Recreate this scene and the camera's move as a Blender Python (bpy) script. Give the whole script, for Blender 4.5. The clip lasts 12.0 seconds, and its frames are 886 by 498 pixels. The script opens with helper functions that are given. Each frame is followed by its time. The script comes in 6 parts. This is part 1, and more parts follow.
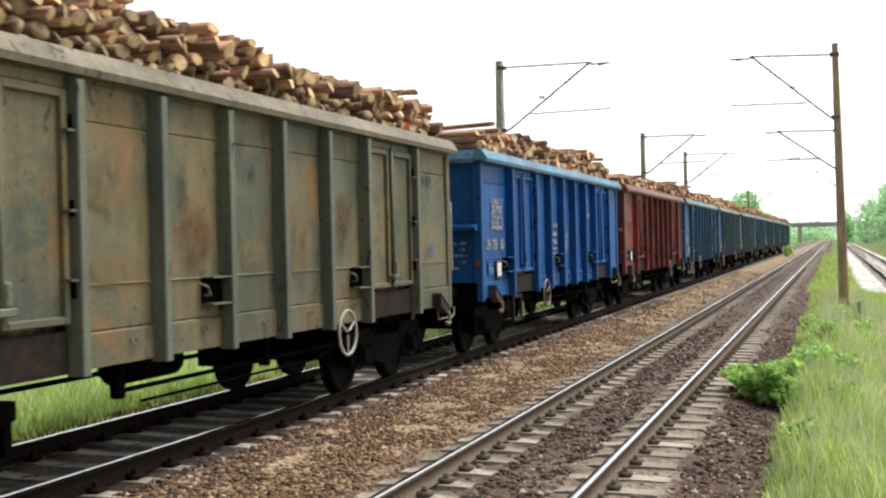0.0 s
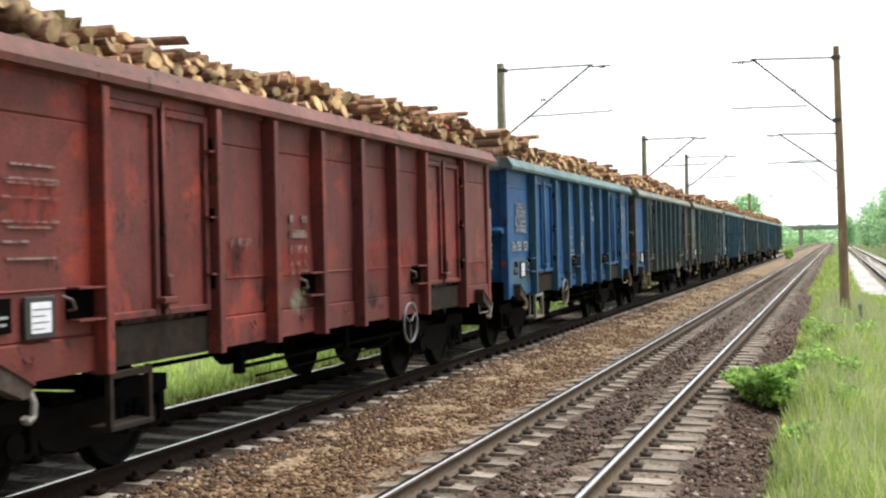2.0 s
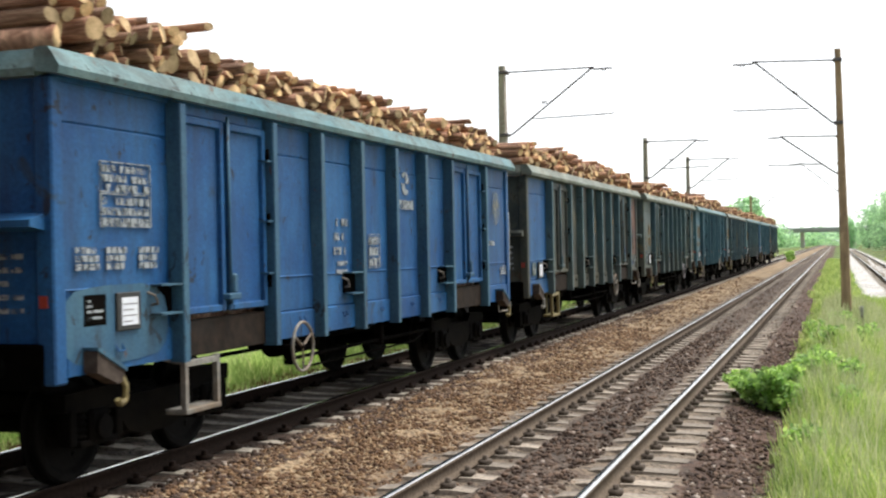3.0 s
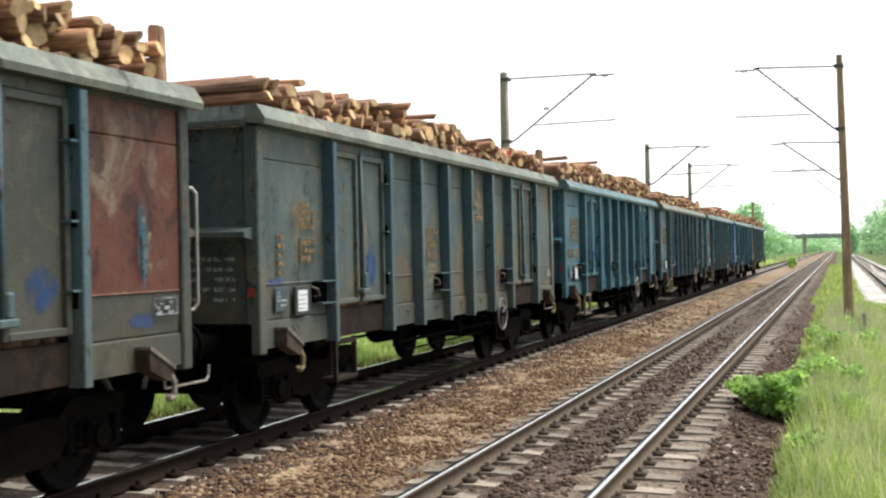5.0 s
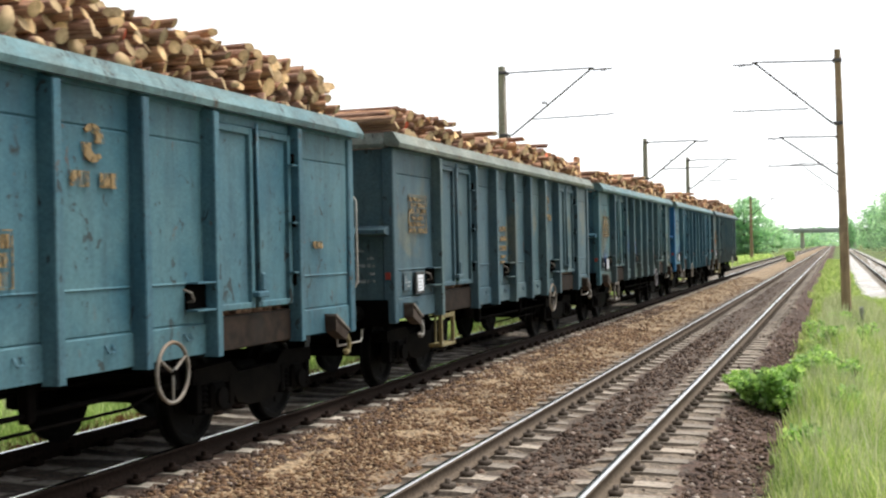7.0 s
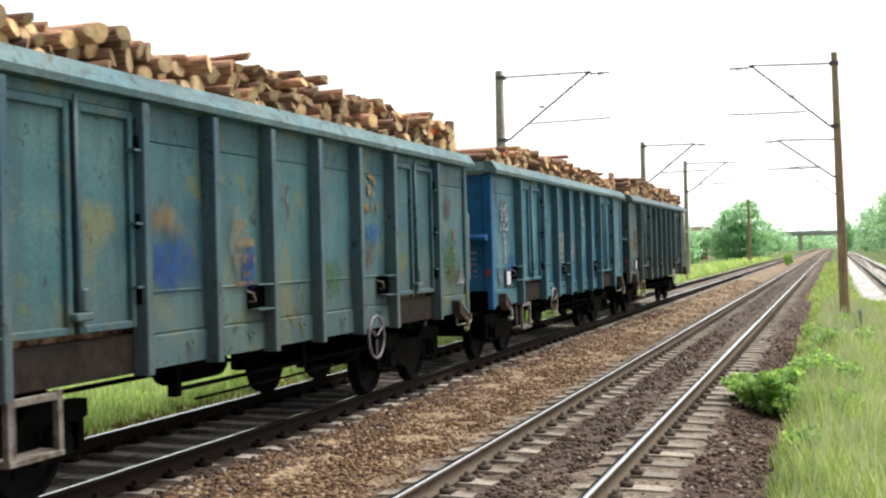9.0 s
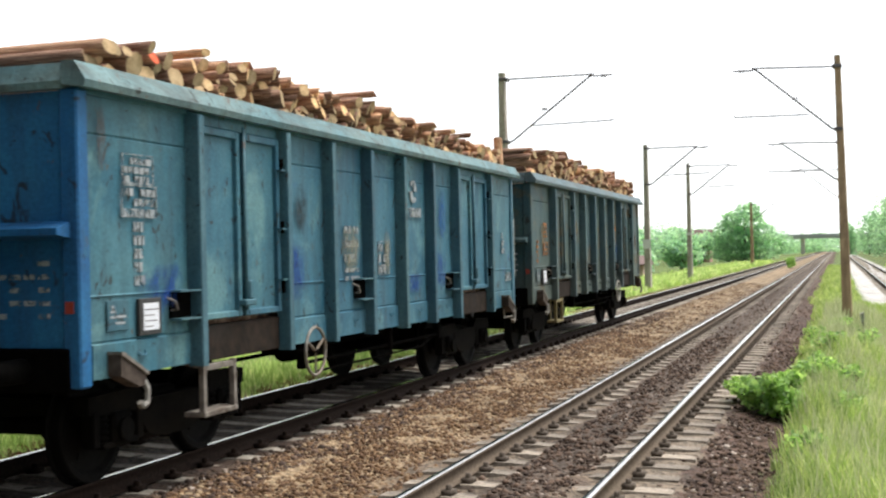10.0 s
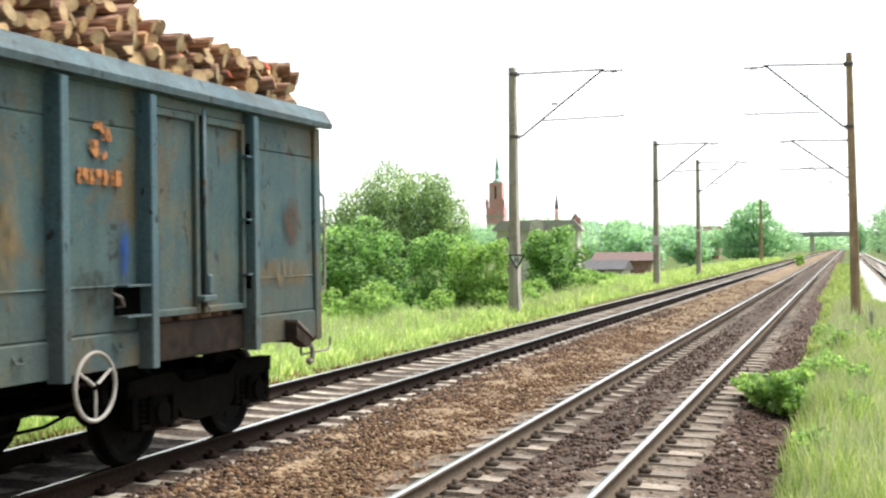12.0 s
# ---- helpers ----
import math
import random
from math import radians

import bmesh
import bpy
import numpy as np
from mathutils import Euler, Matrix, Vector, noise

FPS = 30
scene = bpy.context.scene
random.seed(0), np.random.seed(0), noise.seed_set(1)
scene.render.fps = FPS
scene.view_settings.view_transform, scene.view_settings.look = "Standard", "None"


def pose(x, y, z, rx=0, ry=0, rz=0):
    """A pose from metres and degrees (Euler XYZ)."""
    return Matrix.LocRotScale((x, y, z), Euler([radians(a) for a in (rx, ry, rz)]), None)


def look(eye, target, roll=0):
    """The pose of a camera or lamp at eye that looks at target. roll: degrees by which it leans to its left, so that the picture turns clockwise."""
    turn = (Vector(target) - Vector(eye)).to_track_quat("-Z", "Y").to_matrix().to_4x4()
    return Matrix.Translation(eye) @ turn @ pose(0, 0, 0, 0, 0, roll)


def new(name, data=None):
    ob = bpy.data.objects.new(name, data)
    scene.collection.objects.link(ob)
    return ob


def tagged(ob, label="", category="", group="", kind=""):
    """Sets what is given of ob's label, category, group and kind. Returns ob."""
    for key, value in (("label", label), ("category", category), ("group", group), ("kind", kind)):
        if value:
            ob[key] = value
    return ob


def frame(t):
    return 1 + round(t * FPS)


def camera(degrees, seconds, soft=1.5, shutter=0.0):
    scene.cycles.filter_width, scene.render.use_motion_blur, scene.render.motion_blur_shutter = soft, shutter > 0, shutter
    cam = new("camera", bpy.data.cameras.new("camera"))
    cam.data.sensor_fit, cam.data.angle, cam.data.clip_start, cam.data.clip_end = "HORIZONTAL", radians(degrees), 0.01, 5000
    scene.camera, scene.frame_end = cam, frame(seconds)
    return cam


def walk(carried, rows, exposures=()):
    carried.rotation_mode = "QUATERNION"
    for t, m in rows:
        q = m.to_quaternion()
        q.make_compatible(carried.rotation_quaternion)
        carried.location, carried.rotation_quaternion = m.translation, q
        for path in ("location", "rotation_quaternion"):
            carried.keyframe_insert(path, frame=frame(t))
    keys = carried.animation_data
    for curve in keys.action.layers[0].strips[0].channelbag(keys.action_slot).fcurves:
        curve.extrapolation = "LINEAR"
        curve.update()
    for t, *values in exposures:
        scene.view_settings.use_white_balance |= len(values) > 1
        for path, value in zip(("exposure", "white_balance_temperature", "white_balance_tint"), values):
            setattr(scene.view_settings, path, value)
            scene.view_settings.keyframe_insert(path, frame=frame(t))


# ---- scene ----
# ---------------------------------------------------------------- camera
EYE = (0.0, 0.0, 1.96)
cam = camera(40.14, 12.0, soft=2.3, shutter=0.08)
TURNS = [
    (0.0, 17.896, -0.22, 1.315), (0.5, 18.048, -0.193, 1.364), (1.0, 17.949, -0.337, 1.465),
    (1.5, 17.915, -0.186, 1.387), (2.0, 17.947, -0.108, 1.231), (2.5, 17.905, 0.058, 1.206),
    (3.0, 18.006, 0.002, 1.198), (5.0, 18.1, 0.307, 1.244), (5.5, 18.151, 0.347, 1.387),
    (6.0, 18.094, 0.113, 1.315), (6.5, 18.043, 0.016, 1.242), (8.5, 17.823, 0.17, 1.252),
    (9.0, 17.916, 0.245, 1.491), (9.5, 17.925, 0.307, 1.347), (10.0, 18.026, 0.328, 1.294),
    (10.5, 17.916, 0.322, 1.356), (11.0, 17.926, 0.218, 1.04), (11.5, 18.166, 0.08, 0.467),
    (12.0, 18.425, 0.058, 0.715)]
walk(cam, [(t, pose(*EYE, 90 + pitch, roll, yaw)) for t, yaw, pitch, roll in TURNS],
     exposures=[(0.0, 0.0), (9.0, 0.0), (10.5, 0.03), (11.3, 0.09), (12.0, 0.2)])

# ---------------------------------------------------------------- light: bright overcast day
world = bpy.data.worlds.new("overcast")
scene.world = world
world.use_nodes = True
wt = world.node_tree
wt.nodes.clear()
w_out = wt.nodes.new("ShaderNodeOutputWorld")
w_sky = wt.nodes.new("ShaderNodeTexSky")
w_sky.sky_type, w_sky.sun_disc = "NISHITA", False
w_sky.sun_elevation, w_sky.sun_rotation = radians(66), radians(53)
w_bg = wt.nodes.new("ShaderNodeBackground")
w_bg.inputs["Strength"].default_value = 0.025
w_cloud = wt.nodes.new("ShaderNodeBackground")
w_cloud.inputs["Color"].default_value = (0.97, 0.985, 1.0, 1)
w_cloud.inputs["Strength"].default_value = 1.0
w_add = wt.nodes.new("ShaderNodeAddShader")
# the hazy cloud cover is brighter on the sun's side and falls off smoothly away from it
w_tc = wt.nodes.new("ShaderNodeTexCoord")
w_dot = wt.nodes.new("ShaderNodeVectorMath")
w_dot.operation = "DOT_PRODUCT"
w_dot.inputs[1].default_value = Vector((16, 40, 22)).normalized()
w_map = wt.nodes.new("ShaderNodeMapRange")
w_map.interpolation_type = "SMOOTHSTEP"
w_map.inputs["From Min"].default_value, w_map.inputs["From Max"].default_value = -0.45, 0.52
w_map.inputs["To Min"].default_value, w_map.inputs["To Max"].default_value = 0.09, 1.46
wt.links.new(w_tc.outputs["Generated"], w_dot.inputs[0])
wt.links.new(w_dot.outputs["Value"], w_map.inputs["Value"])
wt.links.new(w_map.outputs[0], w_cloud.inputs["Strength"])
wt.links.new(w_sky.outputs[0], w_bg.inputs["Color"])
wt.links.new(w_bg.outputs[0], w_add.inputs[0])
wt.links.new(w_cloud.outputs[0], w_add.inputs[1])
wt.links.new(w_add.outputs[0], w_out.inputs["Surface"])
sun = new("sun", bpy.data.lights.new("sun", "SUN"))
sun.data.energy, sun.data.angle, sun.data.color = 5.0, radians(28), (1.0, 0.96, 0.89)
sun.matrix_world = look((20, 15, 55), (0, 0, 0))

# ---------------------------------------------------------------- layout, metres
X1, X2, Z2 = -2.707, -6.766, 0.13      # track centres; height of the second track's rails
X3, Z3 = 3.5, -0.41                    # third track on pale ballast
PITCH, BODY = 14.04, 12.72             # wagon spacing, wagon body length
GAUGE = 0.7535


def lead(t):
    """Where the near corner of the first blue wagon stands at t."""
    return 18.49 - 13.374 * t + 0.12428 * t * t - 0.00184 * t ** 3


# ---------------------------------------------------------------- materials
def mat(name):
    m = bpy.data.materials.new(name)
    m.use_nodes = True
    return m, m.node_tree.nodes, m.node_tree.links, m.node_tree.nodes["Principled BSDF"]


def ramp(n, stops):
    r = n.new("ShaderNodeValToRGB")
    while len(r.color_ramp.elements) < len(stops):
        r.color_ramp.elements.new(0.5)
    for e, (p, c) in zip(r.color_ramp.elements, stops):
        e.position, e.color = p, (*c, 1)
    return r


def noisy(n, l, scale, detail=5, rough=0.6, stretch=None, coord="Object", warp=0.0):
    tc = n.new("ShaderNodeTexCoord")
    out = tc.outputs[coord]
    if stretch:
        mp = n.new("ShaderNodeMapping")
        mp.inputs["Scale"].default_value = stretch
        l.new(out, mp.inputs["Vector"])
        out = mp.outputs[0]
    t = n.new("ShaderNodeTexNoise")
    t.inputs["Scale"].default_value, t.inputs["Detail"].default_value = scale, detail
    t.inputs["Roughness"].default_value, t.inputs["Distortion"].default_value = rough, warp
    l.new(out, t.inputs["Vector"])
    return t.outputs["Fac"]


def mixed(n, l, fac, a, b, mode="MIX"):
    x = n.new("ShaderNodeMix")
    x.data_type, x.blend_type = "RGBA", mode
    for sock, v in ((x.inputs[0], fac), (x.inputs[6], a), (x.inputs[7], b)):
        if isinstance(v, bpy.types.NodeSocket):
            l.new(v, sock)
        elif isinstance(v, (int, float)):
            sock.default_value = v
        else:
            sock.default_value = (*v, 1)
    return x.outputs[2]


def bumped(n, l, p, height, strength, dist=0.01):
    b = n.new("ShaderNodeBump")
    b.inputs["Strength"].default_value, b.inputs["Distance"].default_value = strength, dist
    l.new(height, b.inputs["Height"])
    l.new(b.outputs[0], p.inputs["Normal"])


def surface(name, dark, light, scale=20, rough=0.8, metal=0.0, stain=None, stain_scale=1.5, bump=0.3, dist=0.01,
            per_object=0.0, stretch=None, lo=0.35, hi=0.65, spec=0.5):
    """A plain weathered surface: grain between two colours, larger stains, fine relief."""
    m, n, l, p = mat(name)
    g = noisy(n, l, scale, stretch=stretch)
    r = ramp(n, [(lo, dark), (hi, light)])
    l.new(g, r.inputs[0])
    col = r.outputs[0]
    if stain:
        s = noisy(n, l, stain_scale, 6, 0.65, warp=0.4)
        sr = ramp(n, [(0.5, (0, 0, 0)), (0.68, (1, 1, 1))])
        l.new(s, sr.inputs[0])
        col = mixed(n, l, sr.outputs[0], col, stain)
    if per_object:
        oi = n.new("ShaderNodeObjectInfo")
        rr = ramp(n, [(0, (1 - per_object,) * 3), (1, (1 + per_object,) * 3)])
        l.new(oi.outputs["Random"], rr.inputs[0])
        col = mixed(n, l, 1.0, col, rr.outputs[0], "MULTIPLY")
    l.new(col, p.inputs["Base Color"])
    p.inputs["Roughness"].default_value, p.inputs["Metallic"].default_value = rough, metal
    p.inputs["Specular IOR Level"].default_value = spec
    if bump:
        bumped(n, l, p, g, bump, dist)
    return m


def paint(name, base, faded, rust=(0.13, 0.06, 0.03), patch=None, rust_at=0.62, seed=0.0, patch_at=0.56, patch2=None, dust=0.0, dirt=0.0):
    """Old wagon paint: faded in clouds, streaked downwards, rust in blotches, sometimes repainted patches."""
    m, n, l, p = mat(name)
    base, faded, rust = [tuple(0.90 * c for c in q) for q in (base, faded, rust)]
    patch = patch and tuple(0.90 * c for c in patch)
    tc = n.new("ShaderNodeTexCoord")
    mp = n.new("ShaderNodeMapping")
    mp.inputs["Location"].default_value = (seed, seed * 3.7, seed * 1.3)
    l.new(tc.outputs["Object"], mp.inputs["Vector"])

    def tex(scale, detail=5, stretch=(1, 1, 1), warp=0.0):
        m2 = n.new("ShaderNodeMapping")
        m2.inputs["Scale"].default_value = stretch
        l.new(mp.outputs[0], m2.inputs["Vector"])
        t = n.new("ShaderNodeTexNoise")
        t.inputs["Scale"].default_value, t.inputs["Detail"].default_value = scale, detail
        t.inputs["Roughness"].default_value, t.inputs["Distortion"].default_value = 0.65, warp
        l.new(m2.outputs[0], t.inputs["Vector"])
        return t.outputs["Fac"]

    cloud = ramp(n, [(0.35, base), (0.68, faded)])
    l.new(tex(1.1, 6), cloud.inputs[0])
    col = cloud.outputs[0]
    if patch:
        pr = ramp(n, [(patch_at, (0, 0, 0)), (patch_at + 0.07, (1, 1, 1))])
        l.new(tex(0.75, 4, (1, 1, 1.3), 0.3), pr.inputs[0])
        col = mixed(n, l, pr.outputs[0], col, patch)
    sr = ramp(n, [(0.45, (0, 0, 0)), (0.72, (0.7,) * 3)])
    l.new(tex(5.0, 4, (1, 1, 0.12)), sr.inputs[0])
    col = mixed(n, l, sr.outputs[0], col, tuple(0.45 * c + 0.02 for c in base))
    if patch2:
        p2 = ramp(n, [(0.54, (0, 0, 0)), (0.66, (0.85,) * 3)])
        l.new(tex(1.7, 5, (1, 1, 0.8), 0.5), p2.inputs[0])
        col = mixed(n, l, p2.outputs[0], col, tuple(0.90 * c for c in patch2))
    if dirt:                                  # rubbed and soiled in long smears
        di = ramp(n, [(0.42, (0, 0, 0)), (0.66, (dirt,) * 3)])
        l.new(tex(3.2, 7, (1, 0.35, 1.5), 0.8), di.inputs[0])
        col = mixed(n, l, di.outputs[0], col, (0.075, 0.062, 0.05))
    sc = ramp(n, [(0.625, (0, 0, 0)), (0.67, (0.8,) * 3)])      # small dark scuffs
    l.new(tex(6.5, 3, (1, 1, 0.55), 1.2), sc.inputs[0])
    col = mixed(n, l, sc.outputs[0], col, (0.022, 0.019, 0.016))
    sp = ramp(n, [(0.66, (0, 0, 0)), (0.70, (0.75,) * 3)])      # small rust spots, run a little downwards
    l.new(tex(10.0, 4, (1, 1, 0.45), 0.5), sp.inputs[0])
    col = mixed(n, l, sp.outputs[0], col, rust)
    rr = ramp(n, [(rust_at - 0.03, (0, 0, 0)), (rust_at + 0.04, (0.9,) * 3)])
    l.new(tex(2.3, 8, (1, 1, 0.7), 0.6), rr.inputs[0])
    col = mixed(n, l, rr.outputs[0], col, rust)
    if dust:                                  # pale brown road dust caught on the lower sheets and ledges
        sep = n.new("ShaderNodeSeparateXYZ")
        l.new(tc.outputs["Object"], sep.inputs[0])
        up = n.new("ShaderNodeMath")
        up.operation = "MULTIPLY_ADD"
        up.inputs[1].default_value = 0.45
        l.new(tex(2.6, 6, (1, 1, 0.4)), up.inputs[0])
        zn = n.new("ShaderNodeMath")
        zn.operation = "MULTIPLY_ADD"
        zn.inputs[1].default_value, zn.inputs[2].default_value = -0.55, 1.12
        l.new(sep.outputs["Z"], zn.inputs[0])
        l.new(zn.outputs[0], up.inputs[2])
        dr = ramp(n, [(0.30, (0, 0, 0)), (0.62, (dust,) * 3)])
        l.new(up.outputs[0], dr.inputs[0])
        col = mixed(n, l, dr.outputs[0], col, (0.105, 0.094, 0.07))
    fine = tex(34, 4)
    fr = ramp(n, [(0.3, (0.74,) * 3), (0.7, (1.14,) * 3)])
    l.new(fine, fr.inputs[0])
    col = mixed(n, l, 1.0, col, fr.outputs[0], "MULTIPLY")
    oi = n.new("ShaderNodeObjectInfo")          # no two sheets have aged alike
    own = ramp(n, [(0.0, (0.84, 0.87, 0.90)), (0.5, (1.0, 1.0, 1.0)), (1.0, (1.13, 1.07, 0.98))])
    l.new(oi.outputs["Random"], own.inputs[0])
    col = mixed(n, l, 1.0, col, own.outputs[0], "MULTIPLY")
    l.new(col, p.inputs["Base Color"])
    p.inputs["Roughness"].default_value = 0.55
    p.inputs["Specular IOR Level"].default_value = 0.22
    bumped(n, l, p, tex(9, 6), 0.25, 0.012)
    return m


M_RAIL = surface("rail_steel_rusty", (0.010, 0.0065, 0.005), (0.027, 0.017, 0.0125), 30, 0.85, spec=0.08)
M_RAILD = surface("rail_steel_dusty", (0.075, 0.057, 0.042), (0.15, 0.115, 0.086), 30, 0.85, spec=0.1)
M_HEAD = surface("rail_head_polished", (0.55, 0.55, 0.56), (0.75, 0.74, 0.73), 60, 0.22, 1.0, bump=0.05)
M_CONC = surface("sleeper_concrete", (0.17, 0.14, 0.112), (0.33, 0.28, 0.225), 18, 0.9, stain=(0.08, 0.062, 0.05), stain_scale=2.5, per_object=0.3)
M_CONCP = surface("sleeper_concrete_pale", (0.27, 0.235, 0.19), (0.47, 0.42, 0.35), 18, 0.9, stain=(0.14, 0.11, 0.085), stain_scale=2.5, per_object=0.3)
M_CLIP = surface("fastening_rusty", (0.06, 0.047, 0.037), (0.12, 0.098, 0.08), 40, 0.8, spec=0.1)
M_MAST = surface("mast_concrete_warm", (0.300, 0.203, 0.128), (0.540, 0.390, 0.255), 6, 0.9, stain=(0.240, 0.165, 0.120), stretch=(1, 1, 0.15))
M_MASTG = surface("mast_concrete_grey", (0.325, 0.288, 0.250), (0.525, 0.488, 0.425), 6, 0.9, stain=(0.250, 0.200, 0.163), stretch=(1, 1, 0.15))
M_TUBE = surface("cantilever_steel", (0.12, 0.11, 0.12), (0.2, 0.185, 0.2), 20, 0.6, 0.5)
# underframe, bogies and wheels near black: shade under the train is in the colour
M_DARK = surface("underframe_grime_shade", (0.0012, 0.0011, 0.001), (0.003, 0.0027, 0.0024), 9, 0.9, stain=(0.006, 0.0045, 0.004), spec=0.02)
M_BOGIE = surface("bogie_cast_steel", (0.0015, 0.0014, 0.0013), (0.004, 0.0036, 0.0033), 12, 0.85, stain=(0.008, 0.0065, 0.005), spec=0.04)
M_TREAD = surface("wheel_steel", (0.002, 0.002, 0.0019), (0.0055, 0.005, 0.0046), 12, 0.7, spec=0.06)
M_BARE = surface("bare_grey_steel", (0.15, 0.145, 0.13), (0.27, 0.255, 0.23), 14, 0.6, 0.2, stain=(0.16, 0.11, 0.07))
M_WHITE = surface("old_white_paint", (0.32, 0.31, 0.29), (0.5, 0.49, 0.46), 14, 0.6, stain=(0.25, 0.22, 0.18))
M_YELLOW = surface("old_yellow_paint", (0.10, 0.078, 0.03), (0.20, 0.155, 0.055), 14, 0.6, stain=(0.2, 0.17, 0.08), stain_scale=5)
M_SILL = surface("door_sill_rusty", (0.012, 0.009, 0.007), (0.032, 0.021, 0.015), 7, 0.85, stain=(0.02, 0.017, 0.015), spec=0.15)
M_GUSSET = surface("gusset_rust_brown", (0.04, 0.03, 0.025), (0.085, 0.066, 0.055), 9, 0.85, stain=(0.03, 0.02, 0.015), spec=0.15)
M_BRACKET = surface("bracket_rust_grey", (0.12, 0.105, 0.09), (0.23, 0.205, 0.18), 11, 0.75, stain=(0.05, 0.03, 0.02), stain_scale=5, spec=0.2)


def worn_mark(name, dark, light, keep):
    """Stencil paint that has flaked away in places."""
    m, n, l, p = mat(name)
    r = ramp(n, [(0.3, dark), (0.7, light)])
    l.new(noisy(n, l, 9), r.inputs[0])
    l.new(r.outputs[0], p.inputs["Base Color"])
    p.inputs["Roughness"].default_value = 0.7
    gone = ramp(n, [(keep, (1, 1, 1)), (keep + 0.10, (0.12,) * 3)])
    l.new(noisy(n, l, 11, 6, 0.7), gone.inputs[0])
    l.new(gone.outputs[0], p.inputs["Alpha"])
    return m


M_MARK = worn_mark("stencil_white_worn", (0.22, 0.25, 0.27), (0.36, 0.38, 0.39), 0.47)
M_MARKO = worn_mark("stencil_orange_worn", (0.19, 0.12, 0.05), (0.29, 0.20, 0.09), 0.45)
M_FAINT = worn_mark("stencil_faint_pink", (0.17, 0.10, 0.09), (0.27, 0.18, 0.165), 0.50)
M_ORANGE = worn_mark("stencil_bright_orange", (0.34, 0.13, 0.035), (0.46, 0.19, 0.06), 0.45)
M_PAPER = surface("waybill_paper", (0.66, 0.68, 0.74), (0.80, 0.82, 0.86), 8, 0.6, bump=0)
M_REFLECT = surface("dull_red_reflector", (0.25, 0.03, 0.02), (0.35, 0.06, 0.04), 20, 0.4)
M_SIGN = surface("sign_white", (0.74, 0.74, 0.74), (0.82, 0.82, 0.82), 8, 0.5, bump=0)
M_BLACK = surface("black_frame", (0.012, 0.012, 0.012), (0.03, 0.03, 0.03), 20, 0.6)


def log_bark(name, dark, light):
    m, n, l, p = mat(name)
    g = noisy(n, l, 3.0 if "sawn" in name else 6.0, 7, 0.7, stretch=(1.0, 1, 1), warp=0.5)
    if "sawn" in name:
        r = ramp(n, [(0.3, dark), (0.7, light)])
    else:
        r = ramp(n, [(0.34, tuple(0.45 * c for c in dark)), (0.45, dark), (0.58, light), (0.70, tuple(1.5 * c for c in light))])
    l.new(g, r.inputs[0])
    oi = n.new("ShaderNodeObjectInfo")
    tone = ramp(n, [(0.0, (0.6, 0.58, 0.56)), (0.5, (1.0, 0.92, 0.88)), (1.0, (1.5, 1.3, 1.1))])
    l.new(oi.outputs["Random"], tone.inputs[0])
    l.new(mixed(n, l, 1.0, r.outputs[0], tone.outputs[0], "MULTIPLY"), p.inputs["Base Color"])
    p.inputs["Roughness"].default_value = 0.9
    p.inputs["Specular IOR Level"].default_value = 0.15
    bumped(n, l, p, g, 0.8, 0.02)
    return m


M_BARK = log_bark("pine_bark", (0.26, 0.155, 0.115), (0.52, 0.355, 0.27))
M_PEEL = log_bark("pine_bark_thin_orange", (0.345, 0.213, 0.144), (0.575, 0.397, 0.276))
M_CUT = log_bark("sawn_log_end", (0.35, 0.26, 0.145), (0.62, 0.485, 0.305))
M_CUTR = log_bark("sawn_log_end_red_marked", (0.45, 0.07, 0.04), (0.55, 0.16, 0.09))


# ---------------------------------------------------------------- mesh helpers
def part(name, bm, material, parent, label=""):
    me = bpy.data.meshes.new(name)
    bm.to_mesh(me)
    bm.free()
    for m in (material if isinstance(material, (list, tuple)) else [material]):
        me.materials.append(m)
    ob = new(name, me)
    ob.parent = parent
    if label:
        tagged(ob, label)
    return ob


def add_box(bm, lo, hi, bevel=0.0, mi=0):
    lo, hi = [min(a, b) for a, b in zip(lo, hi)], [max(a, b) for a, b in zip(lo, hi)]
    r = bmesh.ops.create_cube(bm, size=1)
    for v in r["verts"]:
        v.co = Vector([lo[i] + (v.co[i] + 0.5) * (hi[i] - lo[i]) for i in range(3)])
    fs = {f for v in r["verts"] for f in v.link_faces}
    for f in fs:
        f.material_index = mi
    if bevel:
        es = list({e for v in r["verts"] for e in v.link_edges})
        bmesh.ops.bevel(bm, geom=es, offset=bevel, segments=1, affect="EDGES")
    return bm


def box(lo, hi, bevel=0.0):
    return add_box(bmesh.new(), lo, hi, bevel)


def add_tube(bm, a, b, r0, r1=None, seg=8, mi=0, caps=True):
    a, b = Vector(a), Vector(b)
    r1 = r0 if r1 is None else r1
    q = (b - a).to_track_quat("Z", "Y")
    rings = []
    for c, r in ((a, r0), (b, r1)):
        rings.append([bm.verts.new(c + q @ Vector((r * math.cos(k * math.tau / seg), r * math.sin(k * math.tau / seg), 0))) for k in range(seg)])
    for k in range(seg):
        f = bm.faces.new((rings[0][k], rings[0][(k + 1) % seg], rings[1][(k + 1) % seg], rings[1][k]))
        f.material_index, f.smooth = mi, seg > 6
    if caps:
        bm.faces.new(rings[0][::-1]).material_index = mi
        bm.faces.new(rings[1]).material_index = mi
    return bm


def tube(a, b, r0, r1=None, seg=8):
    return add_tube(bmesh.new(), a, b, r0, r1, seg)


